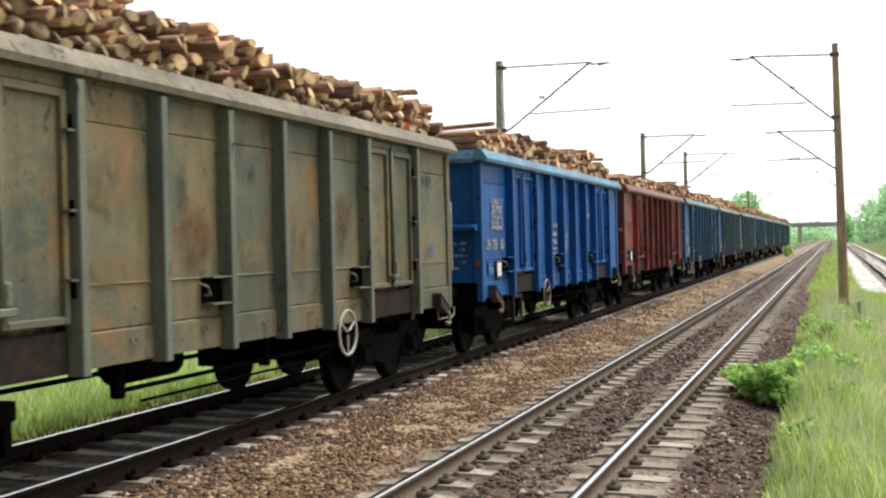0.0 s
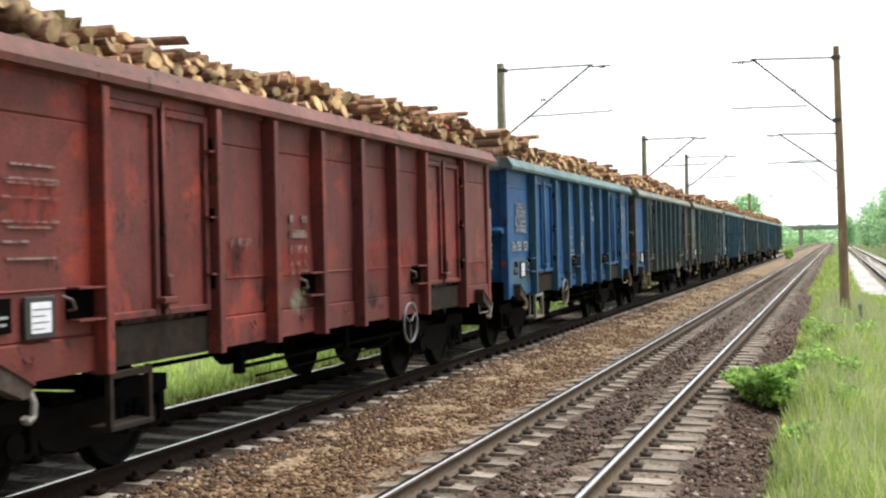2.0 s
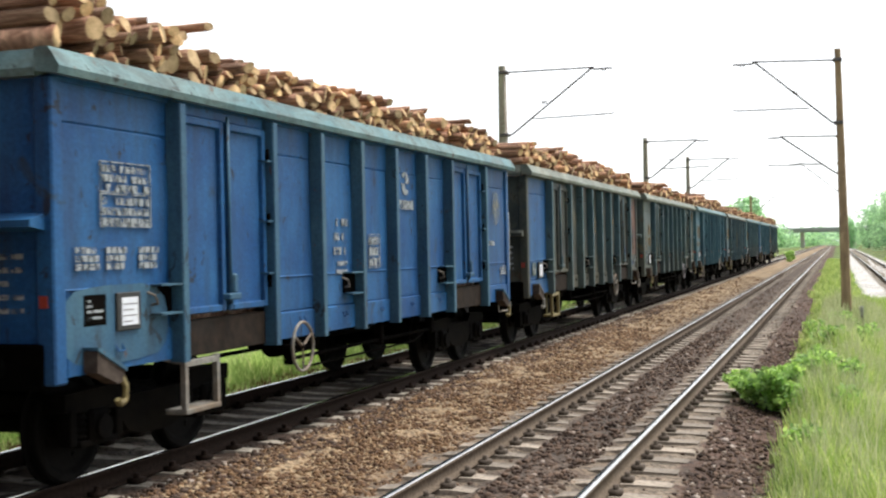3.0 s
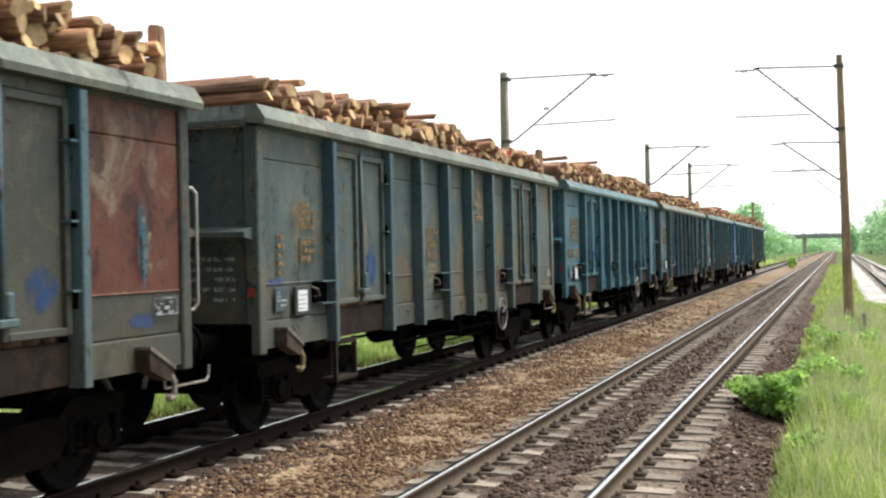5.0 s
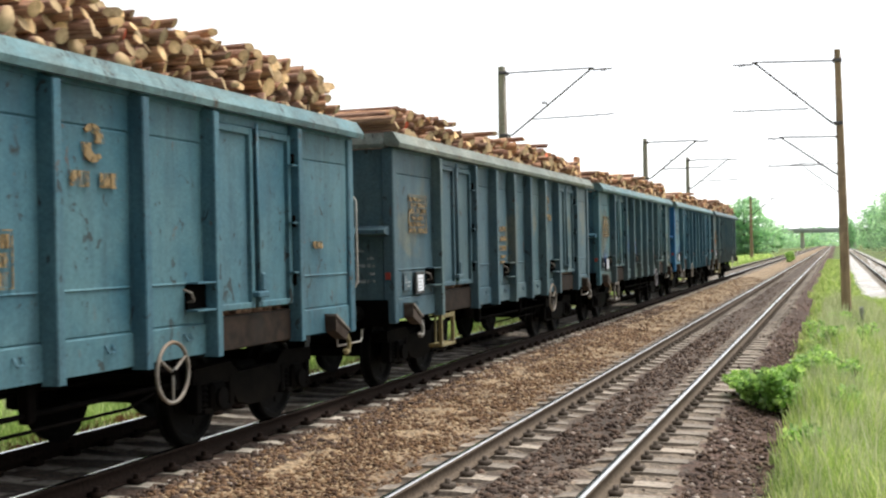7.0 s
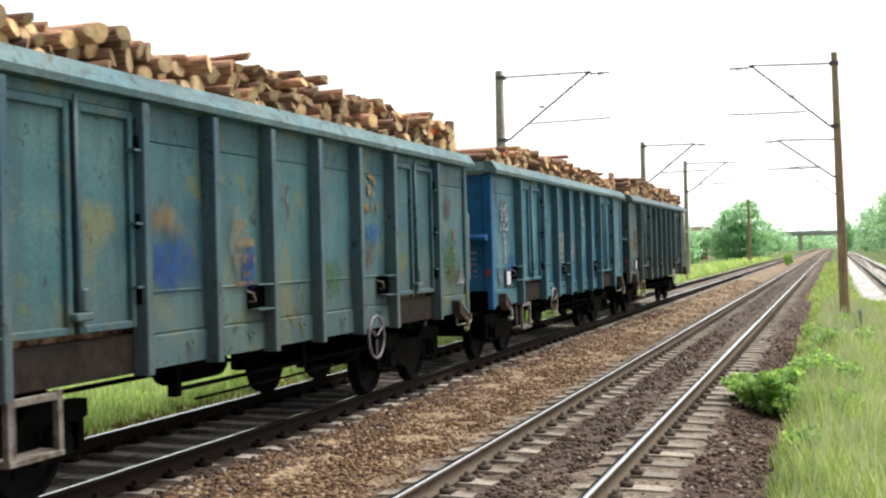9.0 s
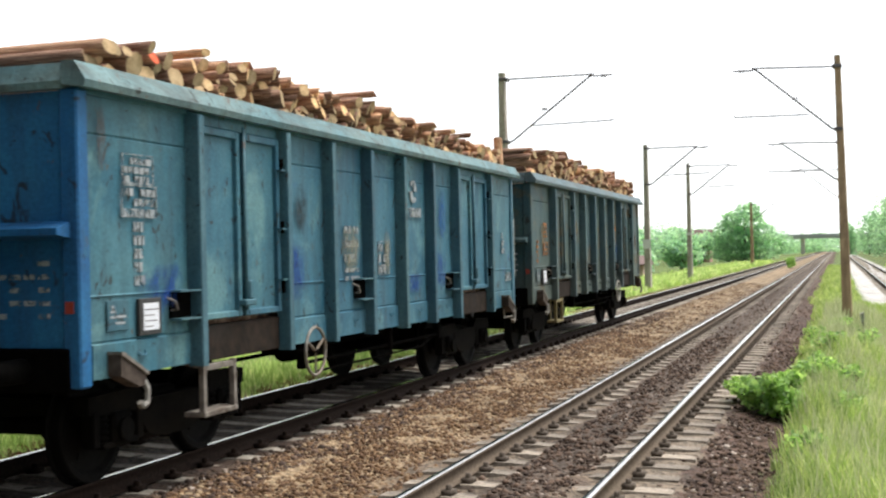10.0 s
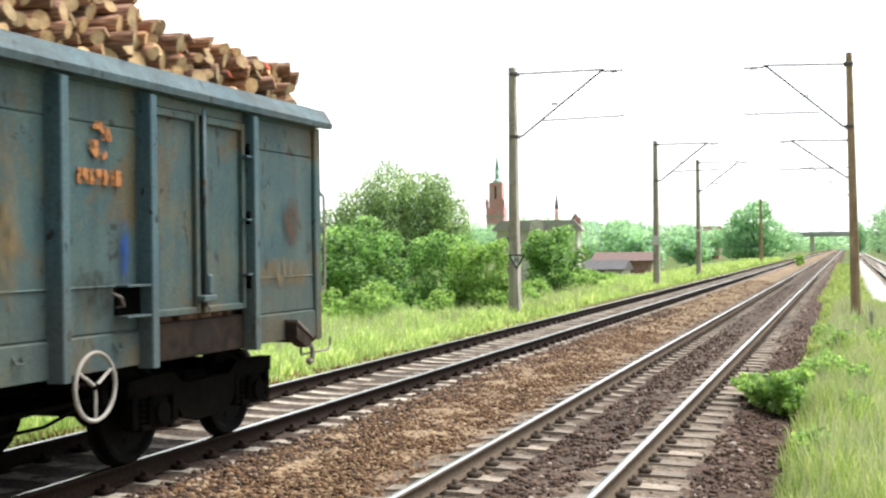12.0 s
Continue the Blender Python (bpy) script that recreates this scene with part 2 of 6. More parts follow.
def pipe(points, r, seg=6):
    bm = bmesh.new()
    for a, b in zip(points, points[1:]):
        add_tube(bm, a, b, r, r, seg)
    return bm


def prism(outline, axis, lo, hi):
    """An outline of (a, b) pairs pushed along an axis; the pairs are the other two axes in order."""
    bm = bmesh.new()

    def at(p, v):
        q = list(p)
        q.insert(axis, v)
        return q
    r0 = [bm.verts.new(at(p, lo)) for p in outline]
    r1 = [bm.verts.new(at(p, hi)) for p in outline]
    k = len(outline)
    for i in range(k):
        bm.faces.new((r0[i], r0[(i + 1) % k], r1[(i + 1) % k], r1[i]))
    bm.faces.new(r0[::-1])
    bm.faces.new(r1)
    bmesh.ops.recalc_face_normals(bm, faces=bm.faces)
    return bm


def raw(name, verts, faces, material, parent=None, index=None):
    """A mesh from arrays; faces is an (n, k) array."""
    me = bpy.data.meshes.new(name)
    verts = np.asarray(verts, np.float32).reshape(-1, 3)
    faces = np.asarray(faces, np.int32)
    me.vertices.add(len(verts))
    me.vertices.foreach_set("co", verts.ravel())
    k = faces.shape[1]
    me.loops.add(faces.size)
    me.loops.foreach_set("vertex_index", faces.ravel())
    me.polygons.add(len(faces))
    me.polygons.foreach_set("loop_start", np.arange(len(faces), dtype=np.int32) * k)
    me.polygons.foreach_set("loop_total", np.full(len(faces), k, np.int32))
    for m in (material if isinstance(material, (list, tuple)) else [material]):
        me.materials.append(m)
    if index is not None:
        me.polygons.foreach_set("material_index", np.asarray(index, np.int32))
    me.update(calc_edges=True)
    me.validate()
    ob = new(name, me)
    ob.parent = parent
    return ob


def empty(name):
    return new(name)


# ---------------------------------------------------------------- ground: one sheet to the horizon
def level(x, y):
    """Height of the ground across the line."""
    xs = [-4000, -60, -24, -15, -11.5, -9.6, -8.9, -8.3, -7.75, -7.6, -6.1, -5.95, -5.4, -5.25, -4.6, -4.1, -3.9, -3.10, -2.96, -2.46, -2.30, -1.45, -1.2, -0.7, 0.2, 0.9, 1.3, 5.0, 6.0, 14, 4000]
    zs = [-1.2, -1.2, -1.0, -0.45, -0.25, -0.18, -0.12, -0.080, -0.075, -0.068, -0.068, -0.052, -0.05, -0.06, -0.13, -0.215, -0.206, -0.206, -0.158, -0.158, -0.206, -0.192, -0.245, -0.34, -0.40, -0.52, -0.60, -0.60, -0.5, 0.2, 0.6]
    return np.interp(x, xs, zs)


def ground_material():
    m, n, l, p = mat("ground_by_strips")
    tc = n.new("ShaderNodeTexCoord")
    sx = n.new("ShaderNodeSeparateXYZ")
    l.new(tc.outputs["Object"], sx.inputs[0])
    wob = noisy(n, l, 1.3, 6, 0.7)
    add = n.new("ShaderNodeMath")
    add.operation = "MULTIPLY_ADD"
    l.new(wob, add.inputs[0])
    add.inputs[1].default_value = 1.1
    l.new(sx.outputs["X"], add.inputs[2])
    mr = n.new("ShaderNodeMapRange")
    mr.inputs["From Min"].default_value, mr.inputs["From Max"].default_value = -12.0, 8.0
    l.new(add.outputs[0], mr.inputs["Value"])

    def at(x):
        return (x + 0.55 + 12.0) / 20.0
    strip = n.new("ShaderNodeValToRGB")
    # strips under the train and by its near rail: oil stain plus painted shade
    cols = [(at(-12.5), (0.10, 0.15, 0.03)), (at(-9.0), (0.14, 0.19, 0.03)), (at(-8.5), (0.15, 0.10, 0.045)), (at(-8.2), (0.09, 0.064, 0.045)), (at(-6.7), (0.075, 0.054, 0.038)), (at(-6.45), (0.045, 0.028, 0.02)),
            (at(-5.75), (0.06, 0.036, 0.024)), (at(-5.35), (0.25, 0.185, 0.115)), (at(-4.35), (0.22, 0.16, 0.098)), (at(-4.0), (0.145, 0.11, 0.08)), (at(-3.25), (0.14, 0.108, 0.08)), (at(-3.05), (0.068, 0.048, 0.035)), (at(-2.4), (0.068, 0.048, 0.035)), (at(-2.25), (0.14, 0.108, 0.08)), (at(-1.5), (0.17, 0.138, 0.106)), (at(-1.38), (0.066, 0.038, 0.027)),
            (at(-0.75), (0.075, 0.044, 0.031)), (at(-0.45), (0.09, 0.13, 0.03)), (at(0.95), (0.10, 0.15, 0.03)), (at(1.3), (0.46, 0.455, 0.45)),
            (at(5.0), (0.45, 0.445, 0.44)), (at(5.4), (0.11, 0.15, 0.04))]
    while len(strip.color_ramp.elements) < len(cols):
        strip.color_ramp.elements.new(0.5)
    for e, (q, c) in zip(strip.color_ramp.elements, cols):
        e.position, e.color = min(max(q, 0), 1), (*c, 1)
    l.new(mr.outputs[0], strip.inputs[0])
    vor = n.new("ShaderNodeTexVoronoi")
    vor.inputs["Scale"].default_value = 19
    l.new(tc.outputs["Object"], vor.inputs["Vector"])
    vr = n.new("ShaderNodeSeparateColor")
    l.new(vor.outputs["Color"], vr.inputs[0])
    tone = ramp(n, [(0, (0.45, 0.45, 0.45)), (1, (1.5, 1.45, 1.4))])
    l.new(vr.outputs[0], tone.inputs[0])
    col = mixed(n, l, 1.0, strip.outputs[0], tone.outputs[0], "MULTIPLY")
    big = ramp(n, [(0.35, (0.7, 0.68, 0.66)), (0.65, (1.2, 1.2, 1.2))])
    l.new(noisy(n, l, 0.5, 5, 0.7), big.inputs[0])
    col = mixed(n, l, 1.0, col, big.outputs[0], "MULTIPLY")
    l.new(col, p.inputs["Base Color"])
    p.inputs["Roughness"].default_value = 0.95
    bumped(n, l, p, vor.outputs["Distance"], 0.9, 0.03)
    return m


def build_ground():
    xs = np.concatenate([[-3000, -1200, -500, -200, -100, -60, -40], np.arange(-30, -12, 1.5), np.arange(-12, 6.5, 0.2), [7, 8, 10, 14, 20, 40, 100, 300, 1200, 3000]])
    ys = np.concatenate([[-600, -200, -60, -20], np.arange(-4, 60, 0.35), np.arange(60, 130, 2), [140, 170, 210, 300, 450, 700, 1200, 2500, 4000]])
    gx, gy = np.meshgrid(xs, ys)
    rng = np.random.default_rng(4)
    gz = level(gx, gy) + rng.normal(0, 0.012, gx.shape) * (np.abs(gx + 3) < 9)
    v = np.stack([gx, gy, gz], -1).reshape(-1, 3)
    a = (np.arange(len(ys) - 1)[:, None] * len(xs) + np.arange(len(xs) - 1)[None]).ravel()
    f = np.stack([a, a + 1, a + 1 + len(xs), a + len(xs)], 1)
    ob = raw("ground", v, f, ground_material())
    tagged(ob, "ballast strips, bare soil and grass beside the tracks", "ground", kind="structure")


build_ground()


# ---------------------------------------------------------------- tracks
def rail_mesh(x, z, y0, y1):
    half = [(0.036, 0.0), (0.036, -0.03), (0.012, -0.042), (0.009, -0.125), (0.03, -0.14), (0.07, -0.148), (0.07, -0.16)]
    outline = [(-a, b) for a, b in half] + [(a, b) for a, b in half[::-1]]
    ys = np.concatenate([np.arange(y0, 60, 3.0), np.arange(60, y1, 20.0), [y1]])
    v = [(x + a, y, z + b) for y in ys for a, b in outline]
    k = len(outline)
    f, mi = [], []
    for i in range(len(ys) - 1):
        for j in range(k):
            f.append((i * k + j, i * k + (j + 1) % k, (i + 1) * k + (j + 1) % k, (i + 1) * k + j))
            mi.append(1 if j == k - 1 else 0)
    return v, f, mi


def build_track(label, x, z, y0, y1, first, count, joined, side_m, sleeper_m, clip_m=M_CLIP):
    """A track with two rails, concrete sleepers of their own, and fastenings."""
    t = empty("railway_track")
    tagged(t, label, "railway track", "railway tracks")
    for s in (-1, 1):
        v, f, mi = rail_mesh(x + s * GAUGE, z, y0, y1)
        raw("rail", v, f, [side_m, M_HEAD], t, mi)
    prof = [(-0.15, -0.36), (-0.11, -0.168), (0.11, -0.168), (0.15, -0.36)]
    bm = prism(prof, 0, -1.28, 1.28)
    for v in bm.verts:
        if v.co.z > -0.2:
            v.co.x *= 0.985
    for cut in (-1.0, -0.52, -0.3, 0.3, 0.52, 1.0):
        bmesh.ops.bisect_plane(bm, geom=bm.verts[:] + bm.edges[:] + bm.faces[:], plane_co=(cut, 0, 0), plane_no=(1, 0, 0))
    for v in bm.verts:                          # dished between the rail seats, sloping off at the ends
        if v.co.z > -0.2:
            v.co.z -= 0.02 if abs(v.co.x) < 0.4 else 0.012 if abs(v.co.x) > 1.2 else 0.0
    ob = part("sleeper", bm, sleeper_m, t)
    me = ob.data
    rng = random.Random(int(100 + x * 10))
    ob.location = (x, first, z)
    for i in range(1, count):
        o = new("sleeper", me)
        o.parent = t
        o.location = (x + rng.uniform(-0.015, 0.015), first + 0.6 * i + rng.uniform(-0.02, 0.02), z + rng.uniform(-0.006, 0.004))
        o.rotation_euler = (0, 0, rng.uniform(-0.008, 0.008))
    if joined:
        ys = first + 0.6 * np.arange(count, count + joined)
        base = np.array([(s * 1.25, a, b) for s in (-1, 1) for a, b in prof])
        v = (base[None] + np.stack([np.full_like(ys, x), ys, np.full_like(ys, z)], 1)[:, None]).reshape(-1, 3)
        q = np.array([(0, 1, 5, 4), (1, 2, 6, 5), (2, 3, 7, 6), (0, 3, 2, 1), (4, 5, 6, 7)])
        f = (q[None] + 8 * np.arange(len(ys))[:, None, None]).reshape(-1, 4)
        far = raw("sleeper_run", v, f, sleeper_m, t)
        tagged(far, kind="stuff")
    # fastenings: a clamp plate and a bolt on each side of each rail
    c = np.array([(a, b, d) for a in (-1, 1) for b in (-1, 1) for d in (0, 1)], float)
    q = np.array([(0, 1, 3, 2), (4, 6, 7, 5), (0, 4, 5, 1), (2, 3, 7, 6), (1, 5, 7, 3), (0, 2, 6, 4)])
    vs, fs, k = [], [], 0
    for i in range(min(count, 130)):
        y = first + 0.6 * i
        for s in (-1, 1):
            for e in (-1, 1):
                for (w, d, hgt, off) in ((0.055, 0.07, 0.045, 0.115), (0.022, 0.022, 0.085, 0.115)):
                    vs.append(c * (w, d, hgt) + (x + s * GAUGE + e * off, y, z - 0.17))
                    fs.append(q + 8 * k)
                    k += 1
    clips = raw("fastening_run", np.concatenate(vs), np.concatenate(fs), clip_m, t)
    tagged(clips, kind="stuff")
    return t


build_track("running track with polished rails on old concrete sleepers", X1, 0.0, -165, 700, 4.3, 290, 600, M_RAILD, M_CONC)
build_track("second track under the train, rusty rails on concrete sleepers", X2, Z2, -165, 700, 5.1, 290, 600, M_RAIL, M_CONCP, M_RAIL)
build_track("side track with rails in pale gravel", X3, Z3, 20, 600, 45, 200, 300, M_RAIL, M_CONCP)


# ---------------------------------------------------------------- wagon paints
P_OLIVE = paint("paint_olive_grey", (0.095, 0.105, 0.073), (0.158, 0.152, 0.092), rust=(0.107, 0.055, 0.023), patch=(0.190, 0.158, 0.083), rust_at=0.69, seed=1.2, patch_at=0.48, patch2=(0.229, 0.133, 0.055), dust=0.35)
P_OLIVER = paint("paint_olive_rim", (0.21, 0.175, 0.12), (0.30, 0.26, 0.19), rust=(0.13, 0.08, 0.05), seed=9.1, rust_at=0.655, dirt=0.55)
P_BLUE = paint("paint_bright_blue", (0.003, 0.070, 0.275), (0.006, 0.108, 0.345), rust_at=0.80, seed=2.4)
P_BLUER = paint("paint_light_blue_rim", (0.09, 0.24, 0.42), (0.14, 0.30, 0.48), rust_at=0.655, seed=3.0, dirt=0.55)
P_RED = paint("paint_oxide_red", (0.132, 0.031, 0.027), (0.210, 0.055, 0.050), rust=(0.050, 0.022, 0.020), patch=(0.298, 0.055, 0.039), rust_at=0.68, seed=4.4, patch_at=0.56, patch2=(0.110, 0.033, 0.031))
P_REDR = paint("paint_red_rim", (0.17, 0.065, 0.06), (0.24, 0.11, 0.10), rust_at=0.655, seed=5.0, dirt=0.55)
P_BLUE2 = paint("paint_blue_worn", (0.011, 0.072, 0.225), (0.030, 0.135, 0.32), rust=(0.037, 0.056, 0.075), rust_at=0.66, seed=6.6)
P_TEALR = paint("paint_pale_teal_rim", (0.12, 0.24, 0.27), (0.22, 0.33, 0.33), rust_at=0.655, seed=7.1, dirt=0.55)
P_DKGREY = paint("paint_dark_grey_green", (0.043, 0.051, 0.047), (0.087, 0.094, 0.079), rust=(0.094, 0.043, 0.025), patch=(0.051, 0.065, 0.072), rust_at=0.64, seed=8.8, patch2=(0.116, 0.109, 0.079), dust=0.4)
P_GREYR = paint("paint_grey_rim", (0.16, 0.20, 0.19), (0.27, 0.30, 0.27), rust_at=0.655, seed=8.1, dirt=0.55)
P_STEELR = paint("paint_steel_blue_rim", (0.10, 0.165, 0.195), (0.17, 0.235, 0.255), rust_at=0.655, seed=18.3, dirt=0.5)
P_GREEN = paint("paint_grey_teal", (0.058, 0.091, 0.096), (0.124, 0.149, 0.137), rust=(0.132, 0.083, 0.041), patch=(0.149, 0.124, 0.083), rust_at=0.70, seed=10.3, patch_at=0.56, patch2=(0.182, 0.157, 0.099), dust=0.45)
P_TEAL = paint("paint_teal_blue", (0.040, 0.120, 0.172), (0.090, 0.190, 0.232), rust=(0.115, 0.063, 0.040), rust_at=0.72, seed=11.9)
P_TEALB = paint("paint_teal_ultramarine", (0.032, 0.128, 0.200), (0.080, 0.205, 0.265), rust=(0.096, 0.072, 0.042), patch=(0.024, 0.095, 0.23), rust_at=0.73, seed=13.1, patch_at=0.66, patch2=(0.120, 0.252, 0.288))
P_TEALG = paint("paint_teal_green_flaking", (0.034, 0.112, 0.145), (0.085, 0.175, 0.185), rust=(0.121, 0.082, 0.038), patch=(0.121, 0.153, 0.066), rust_at=0.68, seed=15.7, patch_at=0.60, patch2=(0.153, 0.163, 0.082), dust=0.3)
P_LAST = paint("paint_grey_blue_last", (0.042, 0.097, 0.115), (0.102, 0.144, 0.127), rust=(0.11, 0.066, 0.033), patch=(0.115, 0.10, 0.066), rust_at=0.70, seed=17.0, patch_at=0.53, patch2=(0.12, 0.12, 0.085), dust=0.3)

Q_OLIVE = paint("paint_post_teal_grey", (0.105, 0.127, 0.105), (0.177, 0.189, 0.144), rust_at=0.70, seed=21.0)
Q_BLUE2 = paint("paint_post_teal_blue", (0.034, 0.098, 0.184), (0.069, 0.161, 0.230), rust_at=0.72, seed=22.0)
Q_STEEL = paint("paint_post_steel_teal", (0.057, 0.120, 0.158), (0.108, 0.176, 0.196), rust_at=0.72, seed=23.0, dust=0.35)
P_TEALW = paint("paint_teal_grey_dull", (0.055, 0.115, 0.15), (0.11, 0.165, 0.18), rust=(0.10, 0.06, 0.04), patch=(0.14, 0.16, 0.14), rust_at=0.70, seed=27.0, patch_at=0.6)
P_RUSTY = paint("paint_rusted_through", (0.105, 0.034, 0.021), (0.155, 0.055, 0.034), rust=(0.045, 0.018, 0.012), rust_at=0.54, seed=31.0, patch2=(0.21, 0.165, 0.12))


# ---------------------------------------------------------------- wagons
POSTS = (1.66, 3.44, 4.61, 5.78, 6.94, 8.11, 9.28, 11.06)
ZB, ZS, ZR, ZT = 0.945, 1.58, 3.14, 3.345     # body bottom, seam, rim bottom, rim top
SIDE = 1.36                                  # half width at the side sheets; posts stand proud of them
POST_OUT = 0.14


def post_mesh(y, s):
    """Hat-section side post: narrow front flange, deep sides, flared foot."""
    x0, x1 = s * (SIDE - 0.002), s * (SIDE + POST_OUT)
    hat = [(x0, y - 0.052), (x1 - s * 0.012, y - 0.050), (x1, y - 0.042), (x1, y + 0.042), (x1 - s * 0.012, y + 0.050), (x0, y + 0.065)]
    bm = prism(hat, 2, ZB - 0.03, ZR + 0.02)
    for v in bm.verts:                          # the foot draws in, the head tapers under the rim
        if v.co.z > ZR and abs(v.co.x) > SIDE + 0.05:
            v.co.z -= 0.05
    return bm


def panel_mesh(y0, y1, s, z0, z1, bulge=0.0):
    """Side sheet with a pressed seam and a slightly hollow face."""
    bm = bmesh.new()
    x = s * SIDE
    ys = np.linspace(y0, y1, 5)
    zs = [z0, z0 + 0.25, z0 + 0.26, z0 + 0.275, z0 + 0.29, ZS - 0.012, ZS, ZS + 0.012, 2.3, 2.80, 2.81, 2.825, 2.84, z1]
    grid = []
    for z in zs:
        row = []
        for y in ys:
            dent = 0.022 * noise.noise(Vector((y * 1.6, z * 1.3, s * 3.0 + bulge)))
            seam = {1: 0.02, 2: 0.02, 3: -0.012, 6: 0.014, 11: -0.012}.get(zs.index(z), 0.02 if z == z0 else 0)
            row.append(bm.verts.new((x + s * (dent + seam), y, z)))
        grid.append(row)
    for a, b in zip(grid, grid[1:]):
        for i in range(4):
            bm.faces.new((a[i], a[i + 1], b[i + 1], b[i])).smooth = False
    r = bmesh.ops.extrude_face_region(bm, geom=bm.faces[:])
    bmesh.ops.translate(bm, vec=(-s * 0.035, 0, 0), verts=[v for v in r["geom"] if isinstance(v, bmesh.types.BMVert)])
    bmesh.ops.recalc_face_normals(bm, faces=bm.faces)
    return bm


def door_leaf(y0, y1, s, material, wagon, inner):
    """One leaf of a side door with a raised tube frame, hinges and a lock lever."""
    x = s * (SIDE + 0.005)
    z0, z1 = ZB + 0.36, ZR - 0.13
    bm = box((x - s * 0.03, y0 + 0.03, z0), (x + s * 0.012, y1 - 0.03, z1))
    leaf = part("door_leaf", bm, material, wagon)
    bm = bmesh.new()
    xo = x + s * 0.055
    add_box(bm, (x, y0 + 0.02, z0), (xo, y0 + 0.09, z1 + 0.03), 0.008)
    add_box(bm, (x, y1 - 0.09, z0), (xo, y1 - 0.02, z1 + 0.03), 0.008)
    add_box(bm, (x, y0 + 0.091, z1 - 0.04), (xo, y1 - 0.091, z1 + 0.03), 0.008)
    add_box(bm, (x, y0 + 0.091, z0), (xo, y1 - 0.091, z0 + 0.06), 0.008)
    part("door_frame", bm, material, leaf)
    hy = y0 + 0.012 if inner < 0 else y1 - 0.012
    for z in (z0 + 0.25, (z0 + z1) / 2, z1 - 0.22):
        part("hinge", tube((x + s * 0.07, hy, z - 0.06), (x + s * 0.07, hy, z + 0.06), 0.022), M_DARK, leaf)
    return leaf


def bar_block(parent, s, y0, z0, w, rows, material, rng, boxed=False, gap=0.35):
    """Worn stencilled writing as rows of short bars on the side sheet."""
    bm = bmesh.new()
    x = s * (SIDE + 0.024)
    z = z0
    for hgt in rows:
        y = y0
        while y < y0 + w - 0.03:
            ln = min(rng.uniform(0.03, 0.09), y0 + w - y)
            if rng.random() < 0.86:
                add_box(bm, (x - s * 0.012, y, z - hgt), (x, y + ln, z))
            y += ln + 0.02
        z -= hgt * (1 + gap)
    if boxed:
        t, lo = 0.010, z + 0.01
        for a, b in (((y0 - 0.03, lo), (y0 - 0.03 + t, z0 + 0.03)), ((y0 + w + 0.02, lo), (y0 + w + 0.02 + t, z0 + 0.03)),
                     ((y0 - 0.014, z0 + 0.03 - t), (y0 + w + 0.018, z0 + 0.03)), ((y0 - 0.014, lo), (y0 + w + 0.018, lo + t))):
            add_box(bm, (x - s * 0.012, a[0], a[1]), (x + s * 0.001, b[0], b[1]))
    return tagged(part("lettering", bm, material, parent, "worn painted stencil marks"), kind="stuff")


def swirl_mark(parent, s, y, z, r, material):
    """A round two-blade emblem as plain shapes."""
    bm = bmesh.new()
    x = s * (SIDE + 0.022)
    for turn in (0, math.pi):
        pts = []
        for k in range(9):
            a = turn + k * 2.4 / 8
            pts.append((y + r * math.cos(a), z + r * math.sin(a)))
        for k in range(8, -1, -1):
            a = turn + k * 2.4 / 8
            q = r * (0.06 + 0.085 * k)
            pts.append((y + q * math.cos(a), z + q * math.sin(a)))
        vs = [bm.verts.new((x, *p)) for p in pts]
        for k in range(8):
            bm.faces.new((vs[k], vs[k + 1], vs[16 - k], vs[17 - k]))
    r2 = bmesh.ops.extrude_face_region(bm, geom=bm.faces[:])
    bmesh.ops.translate(bm, vec=(-s * 0.012, 0, 0), verts=[v for v in r2["geom"] if isinstance(v, bmesh.types.BMVert)])
    bmesh.ops.recalc_face_normals(bm, faces=bm.faces)
    return part("emblem", bm, material, parent, "worn painted emblem")


def paint_blob(parent, y, z, w, h, material, seed):
    """A daub of other paint or rust with a ragged edge, lying on the sheet."""
    rng = random.Random(seed)
    bm = bmesh.new()
    n = 22
    x = SIDE + 0.0275
    w, h = 1.25 * w, 1.25 * h
    ring = []
    for k in range(n):
        a = k * math.tau / n
        q = (abs(math.cos(a)) ** 4 + abs(math.sin(a)) ** 4) ** -0.25 * rng.uniform(0.95, 1.0)
        ring.append(bm.verts.new((x, y + 0.5 * w * q * math.cos(a), z + 0.5 * h * q * math.sin(a))))
    bm.faces.new(ring)
    return part("paint_daub", bm, material, parent, "daub of other paint or rust on the sheet")


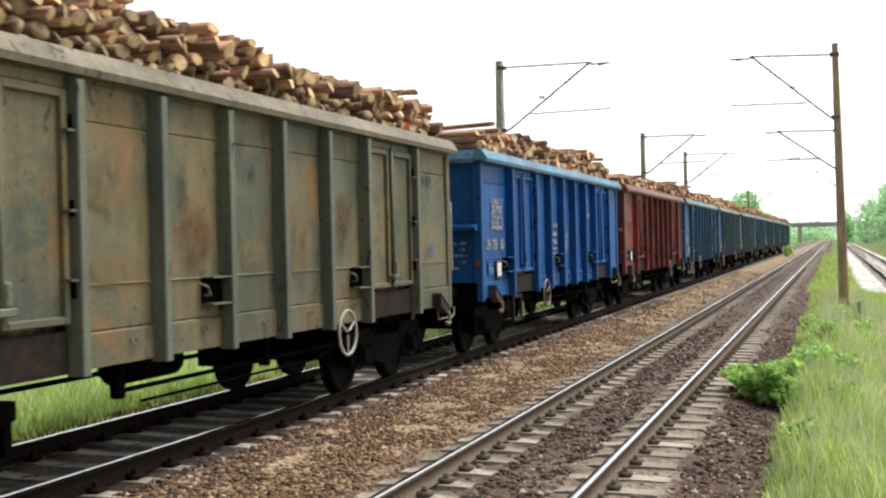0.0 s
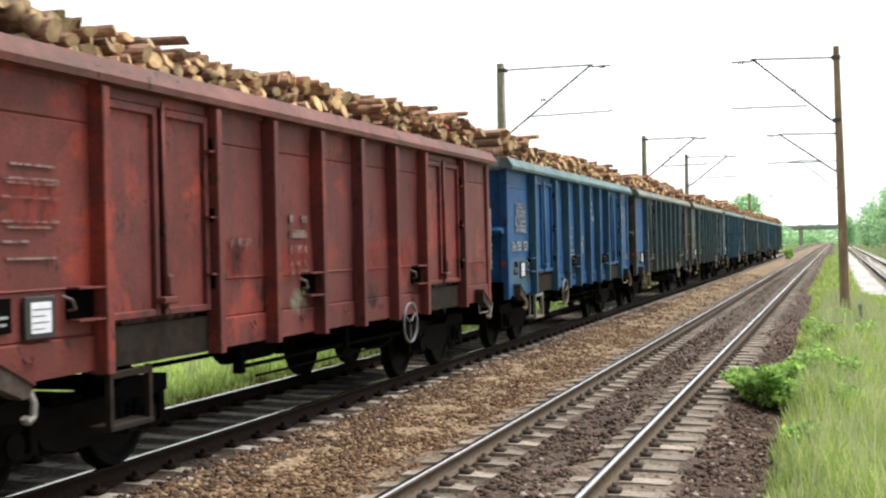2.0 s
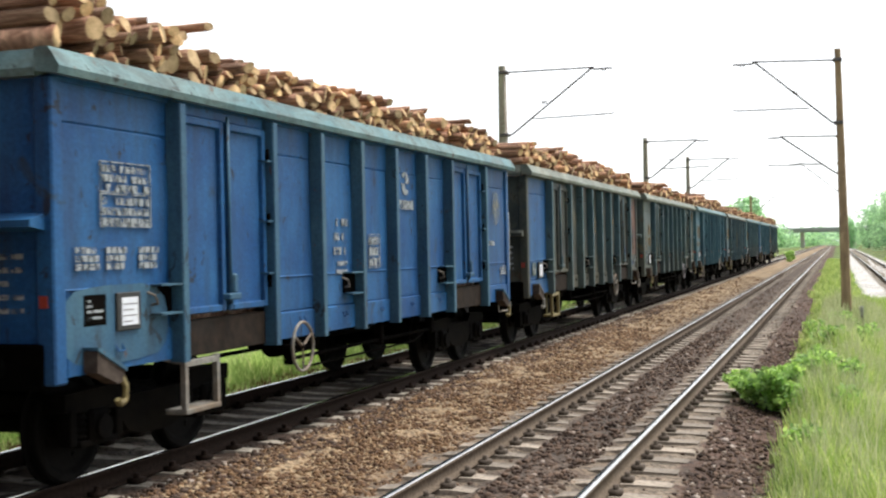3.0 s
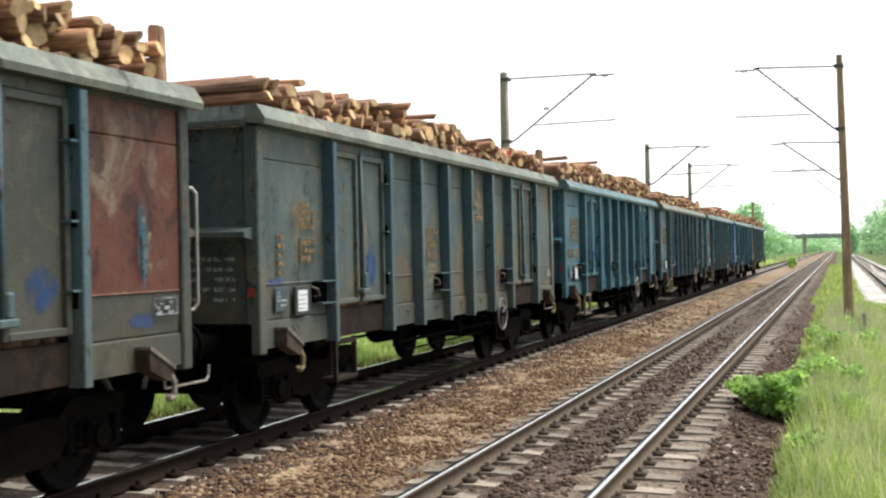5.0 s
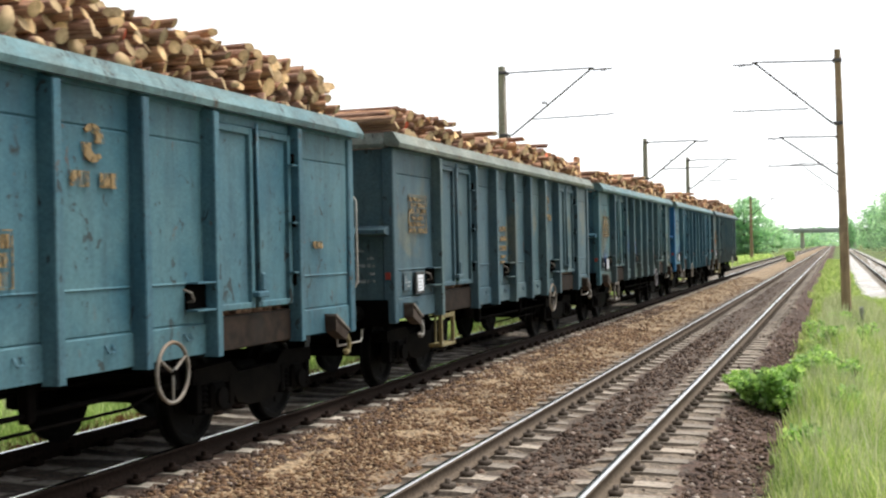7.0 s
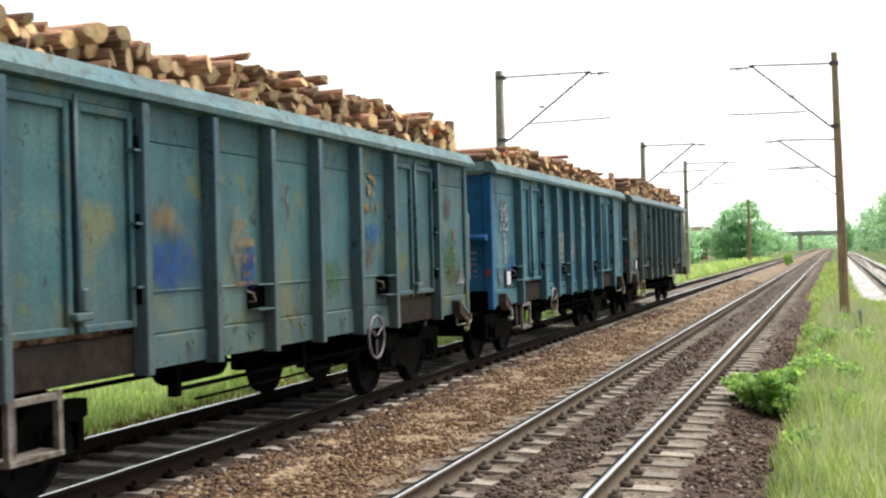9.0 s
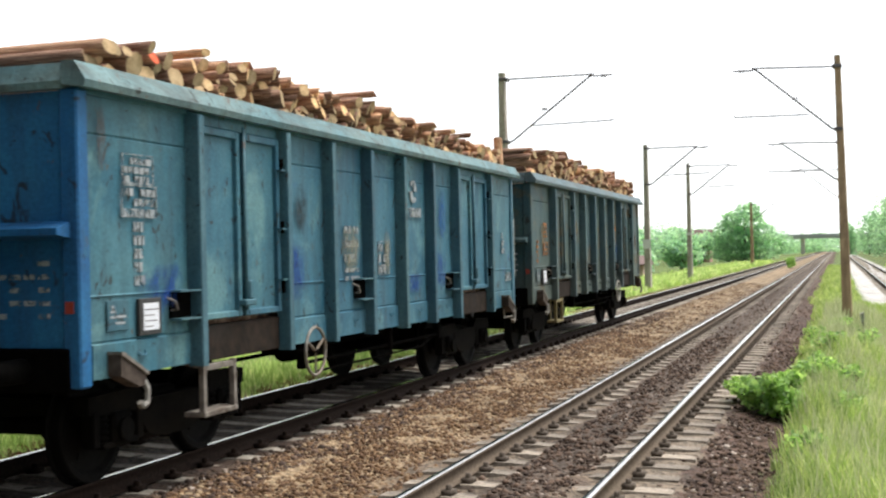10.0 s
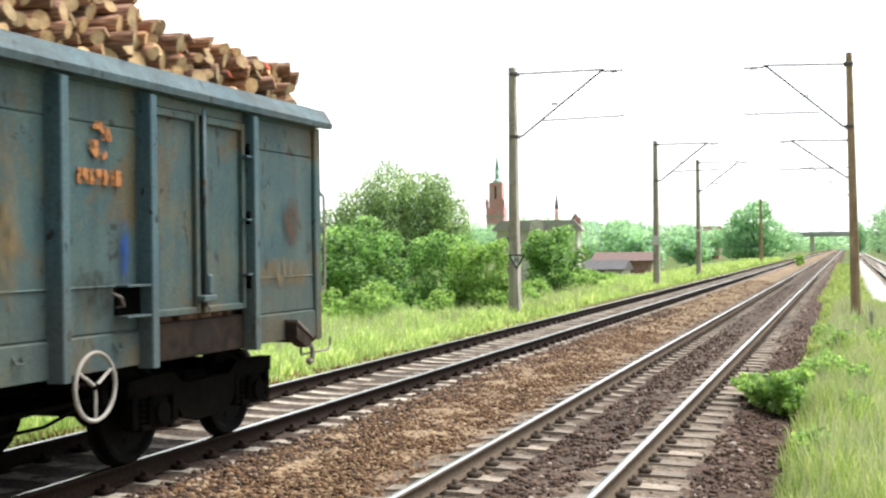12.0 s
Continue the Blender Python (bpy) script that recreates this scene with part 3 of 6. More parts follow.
def daub(name, col, keep=0.5):
    """Thin paint or rust that fades out raggedly towards its edge."""
    m, n, l, p = mat(name)
    r = ramp(n, [(0.3, tuple(0.65 * c for c in col)), (0.7, col)])
    l.new(noisy(n, l, 7), r.inputs[0])
    l.new(r.outputs[0], p.inputs["Base Color"])
    p.inputs["Roughness"].default_value = 0.7
    p.inputs["Specular IOR Level"].default_value = 0.2
    tc = n.new("ShaderNodeTexCoord")
    off = n.new("ShaderNodeVectorMath")
    off.operation = "MULTIPLY_ADD"
    off.inputs[1].default_value, off.inputs[2].default_value = (0, 2, 2), (0, -1, -1)
    l.new(tc.outputs["Generated"], off.inputs[0])
    ln = n.new("ShaderNodeVectorMath")
    ln.operation = "LENGTH"
    l.new(off.outputs[0], ln.inputs[0])
    rag = n.new("ShaderNodeMath")
    rag.operation = "MULTIPLY_ADD"
    rag.inputs[1].default_value = 1.5
    l.new(noisy(n, l, 3.5, 7, 0.72), rag.inputs[0])
    l.new(ln.outputs["Value"], rag.inputs[2])
    fade = ramp(n, [(0.55 + keep * 0.3, (0.85,) * 3), (0.80 + keep * 0.3, (0.28,) * 3), (0.98, (0, 0, 0))])
    half = n.new("ShaderNodeMath")
    half.operation = "MULTIPLY"
    half.inputs[1].default_value = 0.6
    l.new(rag.outputs[0], half.inputs[0])
    l.new(half.outputs[0], fade.inputs[0])
    worn = ramp(n, [(0.40, (0.12,) * 3), (0.58, (0.8,) * 3)])     # worn through in flakes
    l.new(noisy(n, l, 11, 6, 0.7, (1, 1, 0.6)), worn.inputs[0])
    l.new(mixed(n, l, 1.0, fade.outputs[0], worn.outputs[0], "MULTIPLY"), p.inputs["Alpha"])
    return m


D_BLUE = daub("daub_bright_blue", (0.012, 0.09, 0.32), 0.62)
D_ULTRA = daub("daub_ultramarine", (0.010, 0.060, 0.30), 0.60)
D_RUST = daub("daub_rust", (0.12, 0.058, 0.028), 0.58)
D_OCHRE = daub("daub_ochre", (0.25, 0.18, 0.09), 0.54)
D_RED = daub("daub_fresh_red", (0.30, 0.045, 0.03), 0.50)
D_GREEN = daub("daub_moss_green", (0.06, 0.15, 0.035), 0.62)
D_DARK = daub("daub_soot", (0.022, 0.02, 0.018), 0.47)
D_PALE = daub("daub_chalk_white", (0.28, 0.28, 0.21), 0.60)
Q_LIGHT = daub("daub_sky_blue", (0.05, 0.16, 0.24), 0.50)
DAUBS = {
    0: ((4.04, 2.35, 0.7, 0.55, D_OCHRE), (3.98, 1.72, 0.8, 0.35, D_OCHRE), (5.25, 1.95, 0.6, 0.6, D_RUST), (6.30, 1.8, 0.5, 0.3, D_OCHRE), (7.50, 1.9, 0.6, 0.8, D_OCHRE), (8.69, 2.2, 0.5, 0.5, D_RUST),
        (5.09, 2.4, 0.12, 0.5, D_DARK), (6.40, 2.55, 0.16, 0.22, D_DARK), (11.87, 1.75, 0.3, 0.18, D_BLUE), (8.64, 1.9, 0.25, 0.4, D_RUST), (11.68, 2.7, 0.5, 0.2, D_DARK)),
    2: ((0.84, 2.2, 0.8, 0.4, D_RED), (3.98, 1.75, 0.7, 0.45, D_RED), (5.20, 1.75, 0.8, 0.4, D_RED), (7.50, 1.7, 0.8, 0.5, D_RED), (8.64, 1.75, 0.6, 0.5, D_RED), (3.93, 1.8, 0.25, 0.35, D_DARK),
        (7.40, 1.25, 0.5, 0.3, D_DARK), (5.30, 1.3, 0.4, 0.3, D_PALE), (11.96, 1.5, 0.5, 0.3, D_RED)),
    3: ((0.79, 1.3, 1.2, 0.5, Q_BLUE2), (11.96, 2.5, 0.4, 0.5, D_PALE)),
    4: ((10.68, 1.65, 0.35, 0.3, D_BLUE), (11.96, 1.35, 0.4, 0.12, D_BLUE), (8.64, 2.7, 0.5, 0.6, D_DARK), (6.40, 2.3, 0.5, 0.4, D_OCHRE), (12.01, 1.95, 0.2, 0.7, Q_LIGHT)),
    5: ((2.96, 1.72, 0.34, 0.5, D_BLUE), (0.89, 2.3, 0.4, 0.4, D_OCHRE), (5.09, 2.0, 0.6, 0.5, D_OCHRE), (5.14, 1.55, 0.5, 0.4, D_PALE), (8.64, 1.5, 0.5, 0.3, D_RUST), (0.37, 1.6, 0.35, 0.07, D_BLUE)),
    6: ((2.06, 2.45, 0.2, 0.35, D_RUST), (2.10, 2.0, 0.35, 0.28, D_RED), (4.09, 2.2, 0.35, 0.25, D_DARK), (5.09, 1.55, 0.5, 0.25, D_OCHRE), (3.00, 1.75, 0.5, 0.25, D_ULTRA)),
    8: ((0.79, 2.25, 0.9, 0.9, D_OCHRE), (0.47, 2.0, 0.35, 0.9, D_PALE), (0.75, 1.6, 0.6, 0.4, D_ULTRA), (3.98, 1.85, 0.8, 0.55, D_ULTRA), (3.93, 2.15, 0.6, 0.3, D_OCHRE), (5.20, 2.0, 0.4, 0.6, D_PALE), (5.40, 1.75, 0.3, 0.4, D_ULTRA),
        (8.69, 2.1, 0.45, 0.25, D_BLUE), (8.54, 1.85, 0.5, 0.35, D_RUST), (11.87, 1.75, 0.8, 0.7, D_GREEN), (11.96, 1.5, 0.9, 0.3, D_OCHRE), (11.77, 2.5, 0.3, 0.35, D_RUST), (11.39, 2.0, 0.25, 0.5, D_RUST), (7.40, 1.6, 0.6, 0.4, D_GREEN)),
    9: ((1.15, 1.62, 0.6, 0.4, D_ULTRA), (3.78, 1.72, 0.45, 0.65, D_ULTRA), (7.5, 1.48, 0.6, 0.25, D_ULTRA), (8.6, 1.65, 0.5, 0.5, D_ULTRA), (3.95, 2.35, 0.3, 0.5, D_DARK), (8.75, 2.4, 0.35, 0.6, D_BLUE), (6.5, 1.9, 0.22, 0.45, D_PALE), (5.3, 1.95, 0.5, 0.5, D_PALE), (0.3, 2.8, 0.12, 0.5, D_RUST)),
    10: ((0.93, 2.2, 0.45, 0.45, D_OCHRE), (4.09, 2.3, 0.4, 0.5, D_OCHRE), (3.98, 1.6, 0.45, 0.25, D_DARK), (7.61, 2.0, 0.3, 0.9, D_OCHRE), (9.01, 1.85, 0.14, 0.6, D_ULTRA), (11.87, 1.62, 1.2, 0.3, D_OCHRE), (12.06, 2.1, 0.4, 0.5, D_RUST), (8.64, 1.55, 0.5, 0.35, D_DARK)),
}


def wheelset_mesh():
    bm = bmesh.new()
    prof = [(0.68, 0.07), (0.68, 0.13), (0.70, 0.36), (0.685, 0.40), (0.685, 0.455), (0.715, 0.46), (0.80, 0.46), (0.815, 0.45), (0.815, 0.40),
            (0.775, 0.36), (0.765, 0.15), (0.80, 0.13), (0.80, 0.07)]
    seg = 28
    for s in (-1, 1):
        pr = prof[:4] + [(0.68, 0.45), (0.683, 0.488), (0.70, 0.488), (0.712, 0.46)] + prof[6:]
        rings = []
        for k in range(seg):
            a = k * math.tau / seg
            rings.append([bm.verts.new((s * px, r * math.cos(a), r * math.sin(a))) for px, r in pr])
        for k in range(seg):
            A, B = rings[k], rings[(k + 1) % seg]
            for i in range(len(pr) - 1):
                bm.faces.new((A[i], A[i + 1], B[i + 1], B[i]))
        # lightening holes and chalk marks shown as small lugs on the disc
        for k in range(4):
            a = k * math.tau / 4 + 0.3
            c = Vector((s * 0.775, 0.27 * math.cos(a), 0.27 * math.sin(a)))
            add_tube(bm, c - Vector((s * 0.02, 0, 0)), c + Vector((s * 0.006, 0, 0)), 0.035, seg=6)
    add_tube(bm, (-1.02, 0, 0), (1.02, 0, 0), 0.075, seg=12)
    bmesh.ops.recalc_face_normals(bm, faces=bm.faces)
    return bm


WHEELS = []          # every wheelset, to be turned


def build_bogie(wagon, yc, shared):
    """Three-piece looking freight bogie: side frames, bolster, springs, axle boxes, two wheelsets."""
    bogie = new("bogie", shared["frame"])
    bogie.parent = wagon
    bogie.location = (0, yc, 0)
    for s in (-1, 1):
        o = new("side_frame", shared["side"])
        o.parent, o.scale = bogie, (s, 1, 1)
        for dy in (-0.9, 0.9):
            b = new("axle_box", shared["axle_box"])
            b.parent, b.location = bogie, (s * 1.0, dy, 0.46)
            for e in (-0.17, 0.17):
                c = new("spring", shared["spring"])
                c.parent, c.location = bogie, (s * 1.0, dy + e, 0.46)
    o = new("centre_pivot", shared["pivot"])
    o.parent = bogie
    for y in (-1.24, 1.24):
        o = new("end_beam", shared["beam"])
        o.parent, o.location = bogie, (0, y, 0)
    for dy in (-0.9, 0.9):
        w = new("wheelset", shared["wheelset"])
        w.parent = bogie
        w.location = (0, dy, 0.46)
        WHEELS.append((w, (0, dy, 0.46)))
    return bogie


def bogie_meshes():
    def mesh(bm, name, m):
        me = bpy.data.meshes.new(name)
        bm.to_mesh(me)
        bm.free()
        me.materials.append(m)
        return me
    d = {}
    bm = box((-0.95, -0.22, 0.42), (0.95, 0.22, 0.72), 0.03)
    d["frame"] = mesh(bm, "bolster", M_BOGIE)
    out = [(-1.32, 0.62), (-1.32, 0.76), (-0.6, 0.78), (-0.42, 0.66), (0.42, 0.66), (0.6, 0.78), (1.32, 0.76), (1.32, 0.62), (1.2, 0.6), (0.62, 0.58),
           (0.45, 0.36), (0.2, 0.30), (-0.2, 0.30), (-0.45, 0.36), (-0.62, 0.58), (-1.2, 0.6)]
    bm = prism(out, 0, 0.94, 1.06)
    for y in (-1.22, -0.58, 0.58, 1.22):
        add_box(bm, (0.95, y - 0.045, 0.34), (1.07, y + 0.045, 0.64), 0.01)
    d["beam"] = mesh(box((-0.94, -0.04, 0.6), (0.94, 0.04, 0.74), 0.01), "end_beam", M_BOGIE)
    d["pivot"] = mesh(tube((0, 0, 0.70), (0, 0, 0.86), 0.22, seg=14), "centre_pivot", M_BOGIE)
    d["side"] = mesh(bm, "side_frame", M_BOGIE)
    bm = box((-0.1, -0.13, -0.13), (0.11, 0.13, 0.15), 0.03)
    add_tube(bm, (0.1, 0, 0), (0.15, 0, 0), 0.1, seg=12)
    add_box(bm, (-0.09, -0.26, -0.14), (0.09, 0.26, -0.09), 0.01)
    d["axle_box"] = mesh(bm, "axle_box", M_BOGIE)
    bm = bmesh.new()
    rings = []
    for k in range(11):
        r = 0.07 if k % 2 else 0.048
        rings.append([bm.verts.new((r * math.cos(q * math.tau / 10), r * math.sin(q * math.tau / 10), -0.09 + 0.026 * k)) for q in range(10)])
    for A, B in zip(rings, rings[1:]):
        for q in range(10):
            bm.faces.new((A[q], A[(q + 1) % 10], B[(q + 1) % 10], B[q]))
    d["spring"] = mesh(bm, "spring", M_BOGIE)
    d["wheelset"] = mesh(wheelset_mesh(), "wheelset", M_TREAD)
    return d


BOGIE = bogie_meshes()


def handwheel(parent, s, y, m):
    """White-rimmed three-spoke brake wheel on its shaft, facing outwards."""
    x = s * (SIDE + 0.165)
    z, r = 0.86, 0.25
    bm = bmesh.new()
    n, rings = 28, []
    for k in range(n):
        a = k * math.tau / n
        rings.append([bm.verts.new((x + 0.017 * math.sin(q * math.tau / 6), y + (r + 0.017 * math.cos(q * math.tau / 6)) * math.cos(a), z + (r + 0.017 * math.cos(q * math.tau / 6)) * math.sin(a))) for q in range(6)])
    for k in range(n):
        A, B = rings[k], rings[(k + 1) % n]
        for q in range(6):
            bm.faces.new((A[q], A[(q + 1) % 6], B[(q + 1) % 6], B[q])).smooth = True
    hw = part("brake_wheel", bm, m, parent, "three-spoke steel brake wheel")
    for k in range(3):
        a = -math.pi / 2 + k * math.tau / 3
        part("spoke", tube((x, y, z), (x, y + r * math.cos(a), z + r * math.sin(a)), 0.013, seg=6), m, hw)
    part("brake_shaft", tube((s * 0.9, y, z), (x + s * 0.02, y, z), 0.025), M_DARK, hw)
    return hw


def end_wall(wagon, y, d, body_m, rim_m, rng):
    """End wall with corner posts, a cross beam shelf, buffers, hook and hand rail; d is the outward direction."""
    w = part("end_wall", box((-SIDE + 0.01, y - d * 0.05, ZB + 0.02), (SIDE - 0.01, y, ZR)), body_m, wagon)
    for s in (-1, 1):
        bm = box((s * (SIDE - 0.12), y - d * 0.12, ZB - 0.05), (s * (SIDE + 0.035), y + d * 0.03, ZR + 0.01), 0.015)
        part("corner_post", bm, body_m, w)
    bm = bmesh.new()
    for x in (-0.45, 0.45):
        add_box(bm, (x - 0.06, y - d * 0.002, ZB + 0.02), (x + 0.06, y + d * 0.1, ZR), 0.012)
    part("end_stiffener", bm, body_m, w)
    part("cross_beam", prism([(y - d * 0.002, 2.02), (y + d * 0.21, 2.05), (y + d * 0.21, 2.10), (y - d * 0.002, 2.16)], 0, -SIDE + 0.03, SIDE - 0.03), body_m, w)
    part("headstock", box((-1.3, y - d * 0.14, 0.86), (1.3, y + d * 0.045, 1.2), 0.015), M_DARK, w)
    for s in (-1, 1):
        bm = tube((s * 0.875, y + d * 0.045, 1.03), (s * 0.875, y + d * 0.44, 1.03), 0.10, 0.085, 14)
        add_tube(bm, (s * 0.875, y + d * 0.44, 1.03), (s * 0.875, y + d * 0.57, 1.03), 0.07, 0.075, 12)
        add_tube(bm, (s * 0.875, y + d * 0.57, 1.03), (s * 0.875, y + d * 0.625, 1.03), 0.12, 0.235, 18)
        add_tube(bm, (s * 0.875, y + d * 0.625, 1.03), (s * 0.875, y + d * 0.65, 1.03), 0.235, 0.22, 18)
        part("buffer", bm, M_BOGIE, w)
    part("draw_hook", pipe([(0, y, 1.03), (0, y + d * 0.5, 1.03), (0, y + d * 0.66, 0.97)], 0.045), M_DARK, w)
    part("brake_hose", pipe([(0.3, y, 0.95), (0.3, y + d * 0.28, 0.8), (0.32, y + d * 0.42, 0.6)], 0.028), M_BLACK, w)
    for s in (-1, 1):
        part("tail_reflector", box((s * (SIDE - 0.09), y + d * 0.03, 1.46), (s * (SIDE - 0.02), y + d * 0.04, 1.55)), M_REFLECT, w, "small dull red reflector")
    if d < 0:
        bm = bmesh.new()
        for r in range(5):
            for c in range(4):
                if rng.random() < 0.8:
                    add_box(bm, (0.62 + 0.13 * c, y - 0.003, 1.42 + 0.1 * r), (0.72 + 0.13 * c, y + 0.002, 1.46 + 0.1 * r))
        tagged(part("lettering", bm, M_MARK, w, "worn painted stencil marks"), kind="stuff")
    # hand rails at the corners
    for s in (1, -1):
        if d > 0 or s < 0:
            x = s * (SIDE - 0.06)
            pts = [(x, y + d * 0.02, 2.48), (x, y + d * 0.22, 2.48), (x + s * 0.03, y + d * 0.25, 2.43), (x + s * 0.03, y + d * 0.25, 1.46), (x, y + d * 0.22, 1.40), (x, y + d * 0.02, 1.40)]
            part("hand_rail", pipe(pts, 0.017), M_WHITE, w, "thin pale hand rail")
        if d > 0:
            pts = [(s * 1.25, y - 0.22, 0.87), (s * 1.25, y - 0.20, 0.74), (s * 1.25, y + 0.50, 0.74), (s * 1.25, y + 0.55, 0.78), (s * 1.25, y + 0.56, 0.88)]
            part("foot_iron", pipe(pts, 0.013), M_BARE, w)
    return w


def build_wagon(n, label, body_m, post_m, rim_m, mark_m, wheel_far, step_m, hook_m, seed, marks):
    wagon = empty("open_wagon")
    tagged(wagon, label, "railway wagon", "open wagons of the timber train")
    rng = random.Random(seed)
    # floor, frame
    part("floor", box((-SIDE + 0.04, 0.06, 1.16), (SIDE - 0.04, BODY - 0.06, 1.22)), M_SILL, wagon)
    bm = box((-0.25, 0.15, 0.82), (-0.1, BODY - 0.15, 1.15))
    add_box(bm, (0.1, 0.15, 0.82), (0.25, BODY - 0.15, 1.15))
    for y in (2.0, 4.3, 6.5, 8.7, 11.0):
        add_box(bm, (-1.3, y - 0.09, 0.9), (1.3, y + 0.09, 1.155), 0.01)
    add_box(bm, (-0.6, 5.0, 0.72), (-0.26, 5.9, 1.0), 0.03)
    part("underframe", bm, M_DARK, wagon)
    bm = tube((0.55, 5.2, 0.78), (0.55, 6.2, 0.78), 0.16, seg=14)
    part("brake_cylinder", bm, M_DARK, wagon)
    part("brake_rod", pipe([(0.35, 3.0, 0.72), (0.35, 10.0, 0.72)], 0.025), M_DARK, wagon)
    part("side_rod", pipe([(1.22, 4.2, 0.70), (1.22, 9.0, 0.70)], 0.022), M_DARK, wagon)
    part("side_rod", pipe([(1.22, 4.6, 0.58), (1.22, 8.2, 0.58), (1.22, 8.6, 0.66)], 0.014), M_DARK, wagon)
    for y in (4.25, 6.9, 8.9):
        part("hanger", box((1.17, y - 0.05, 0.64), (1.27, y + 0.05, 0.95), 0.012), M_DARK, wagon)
    for yc in (1.86, BODY - 1.86):
        build_bogie(wagon, yc, BOGIE)
    # sides
    edges = [0.10] + list(POSTS) + [BODY - 0.10]
    for s in (1, -1):
        for i, (a, b) in enumerate(zip(edges, edges[1:])):
            if i in (1, 7):
                mid = (a + b) / 2
                for k, (c, d) in enumerate(((a + 0.05, mid - 0.012), (mid + 0.012, b - 0.05))):
                    door_leaf(c, d, s, body_m, wagon, -1 if k == 0 else 1)
                x = s * (SIDE + 0.085)
                lock = tube((x, mid, ZB + 0.42), (x, mid, ZR - 0.05), 0.017)
                add_box(lock, (x - s * 0.03, mid - 0.1, ZB + 0.46), (x + s * 0.05, mid + 0.12, ZB + 0.52), 0.01)
                add_box(lock, (x - s * 0.03, mid + 0.02, ZB + 0.52), (x + s * 0.03, mid + 0.10, ZB + 0.70), 0.015)
                part("door_lock", lock, post_m, wagon)
                bm = box((s * (SIDE - 0.06), a + 0.06, ZB - 0.01), (s * (SIDE + 0.02), b - 0.06, ZB + 0.31), 0.01)
                part("door_sill", bm, M_SILL, wagon, "rusty brown sill below the door")
                bm = box((s * (SIDE - 0.01), a + 0.06, ZR - 0.095), (s * (SIDE + 0.03), b - 0.06, ZR), 0.008)
                part("door_header", bm, body_m, wagon)
            else:
                sheet_m = {(4, 0): P_BLUE2}.get((n, i), body_m)
                sheet = part("side_panel", panel_mesh(a + 0.03, b - 0.03, s, ZB, ZR, seed * 1.7), sheet_m, wagon)
                if (n, i) == (4, 8):           # rusted through above the lower seam
                    sheet.data.materials.append(P_RUSTY)
                    for f in sheet.data.polygons:
                        f.material_index = 1 if f.center.z > ZS else 0
        for y in POSTS:
            part("side_post", post_mesh(y, s), post_m, wagon)
        bm = box((s * (SIDE - 0.045), 0.02, ZR - 0.02), (s * (SIDE + 0.02), BODY - 0.02, ZR + 0.03))
        part("side_rail", bm, body_m, wagon)
        # pockets in front of some posts: two small shelves, a rope eye, and a near-black plate painting shade and dirt
        for y in (POSTS[0], POSTS[3], POSTS[6]):
            pocket = part("step_pocket", box((s * (SIDE - 0.01), y - 0.38, 1.352), (s * (SIDE + 0.026), y - 0.053, 1.574)), M_DARK, wagon, "near-black plate for shade and dirt between two shelves")
            for z in (1.335, 1.575):
                part("pocket_shelf", box((s * (SIDE + 0.024), y - 0.39, z), (s * (SIDE + POST_OUT - 0.008), y - 0.054, z + 0.016)), post_m, pocket)
            part("rope_eye", pipe([(s * (SIDE + 0.02), y - 0.44, 1.53), (s * (SIDE + 0.09), y - 0.42, 1.50), (s * (SIDE + 0.09), y - 0.38, 1.43), (s * (SIDE + 0.02), y - 0.37, 1.42)], 0.012), M_BRACKET, pocket)
        # short rungs between the door and the post behind it
        for y in (POSTS[1], POSTS[7]):
            for z in (1.62, 2.13, 2.72):
                part("door_rung", box((s * (SIDE + 0.01), y - 0.15, z), (s * (SIDE + POST_OUT - 0.02), y - 0.053, z + 0.018)), post_m, wagon)
        # lashing eyes along the bottom edge
        for y in (0.8, 4.25, 5.4, 6.6, 7.7, 8.9) if s > 0 else ():
            e = 0.045
            part("lashing_eye", pipe([(s * (SIDE + 0.015), y - e, ZB + 0.2), (s * (SIDE + 0.05), y - e, ZB + 0.14), (s * (SIDE + 0.05), y + e, ZB + 0.14), (s * (SIDE + 0.015), y + e, ZB + 0.2)], 0.009, 5), body_m, wagon)
        # corner brackets: a sloping cover over a gusset, with a hanging hook
        for y in (0.32, 11.87):
            m = M_BRACKET if n > 3 else post_m
            o = [(y, 1.13), (y + 0.36, 0.94), (y + 0.36, 0.87), (y + 0.27, 0.85), (y, 0.96)]
            b = part("corner_bracket", prism(o, 0, s * (SIDE + 0.022), s * (SIDE + 0.15)), M_GUSSET, wagon, "rusty gusset bracket")
            part("bracket_cover", prism([(y - 0.012, 1.128), (y - 0.012, 1.15), (y + 0.03, 1.145), (y + 0.375, 0.962), (y + 0.375, 0.935)], 0, s * (SIDE + 0.018), s * (SIDE + 0.165)), m, b)
            part("rope_hook", pipe([(s * (SIDE + 0.12), y + 0.34, 0.92), (s * (SIDE + 0.15), y + 0.37, 0.82), (s * (SIDE + 0.15), y + 0.36, 0.72), (s * (SIDE + 0.14), y + 0.30, 0.69), (s * (SIDE + 0.14), y + 0.27, 0.73)], 0.027), hook_m, b)
        # foot step: a flat-bar frame hung under the first door, with a tread and a back frame
        x = s * (SIDE + 0.07)
        bm = bmesh.new()
        for y in (1.71, 2.27):
            add_box(bm, (x - s * 0.04, y, 0.50), (x + s * 0.012, y + 0.055, 0.93), 0.004)
        add_box(bm, (x - s * 0.03, 1.766, 0.86), (x + s * 0.010, 2.269, 0.915), 0.004)
        step = part("foot_step", bm, step_m, wagon)
        part("tread", box((x - s * 0.19, 1.71, 0.455), (x + s * 0.02, 2.325, 0.50), 0.006), step_m, step)
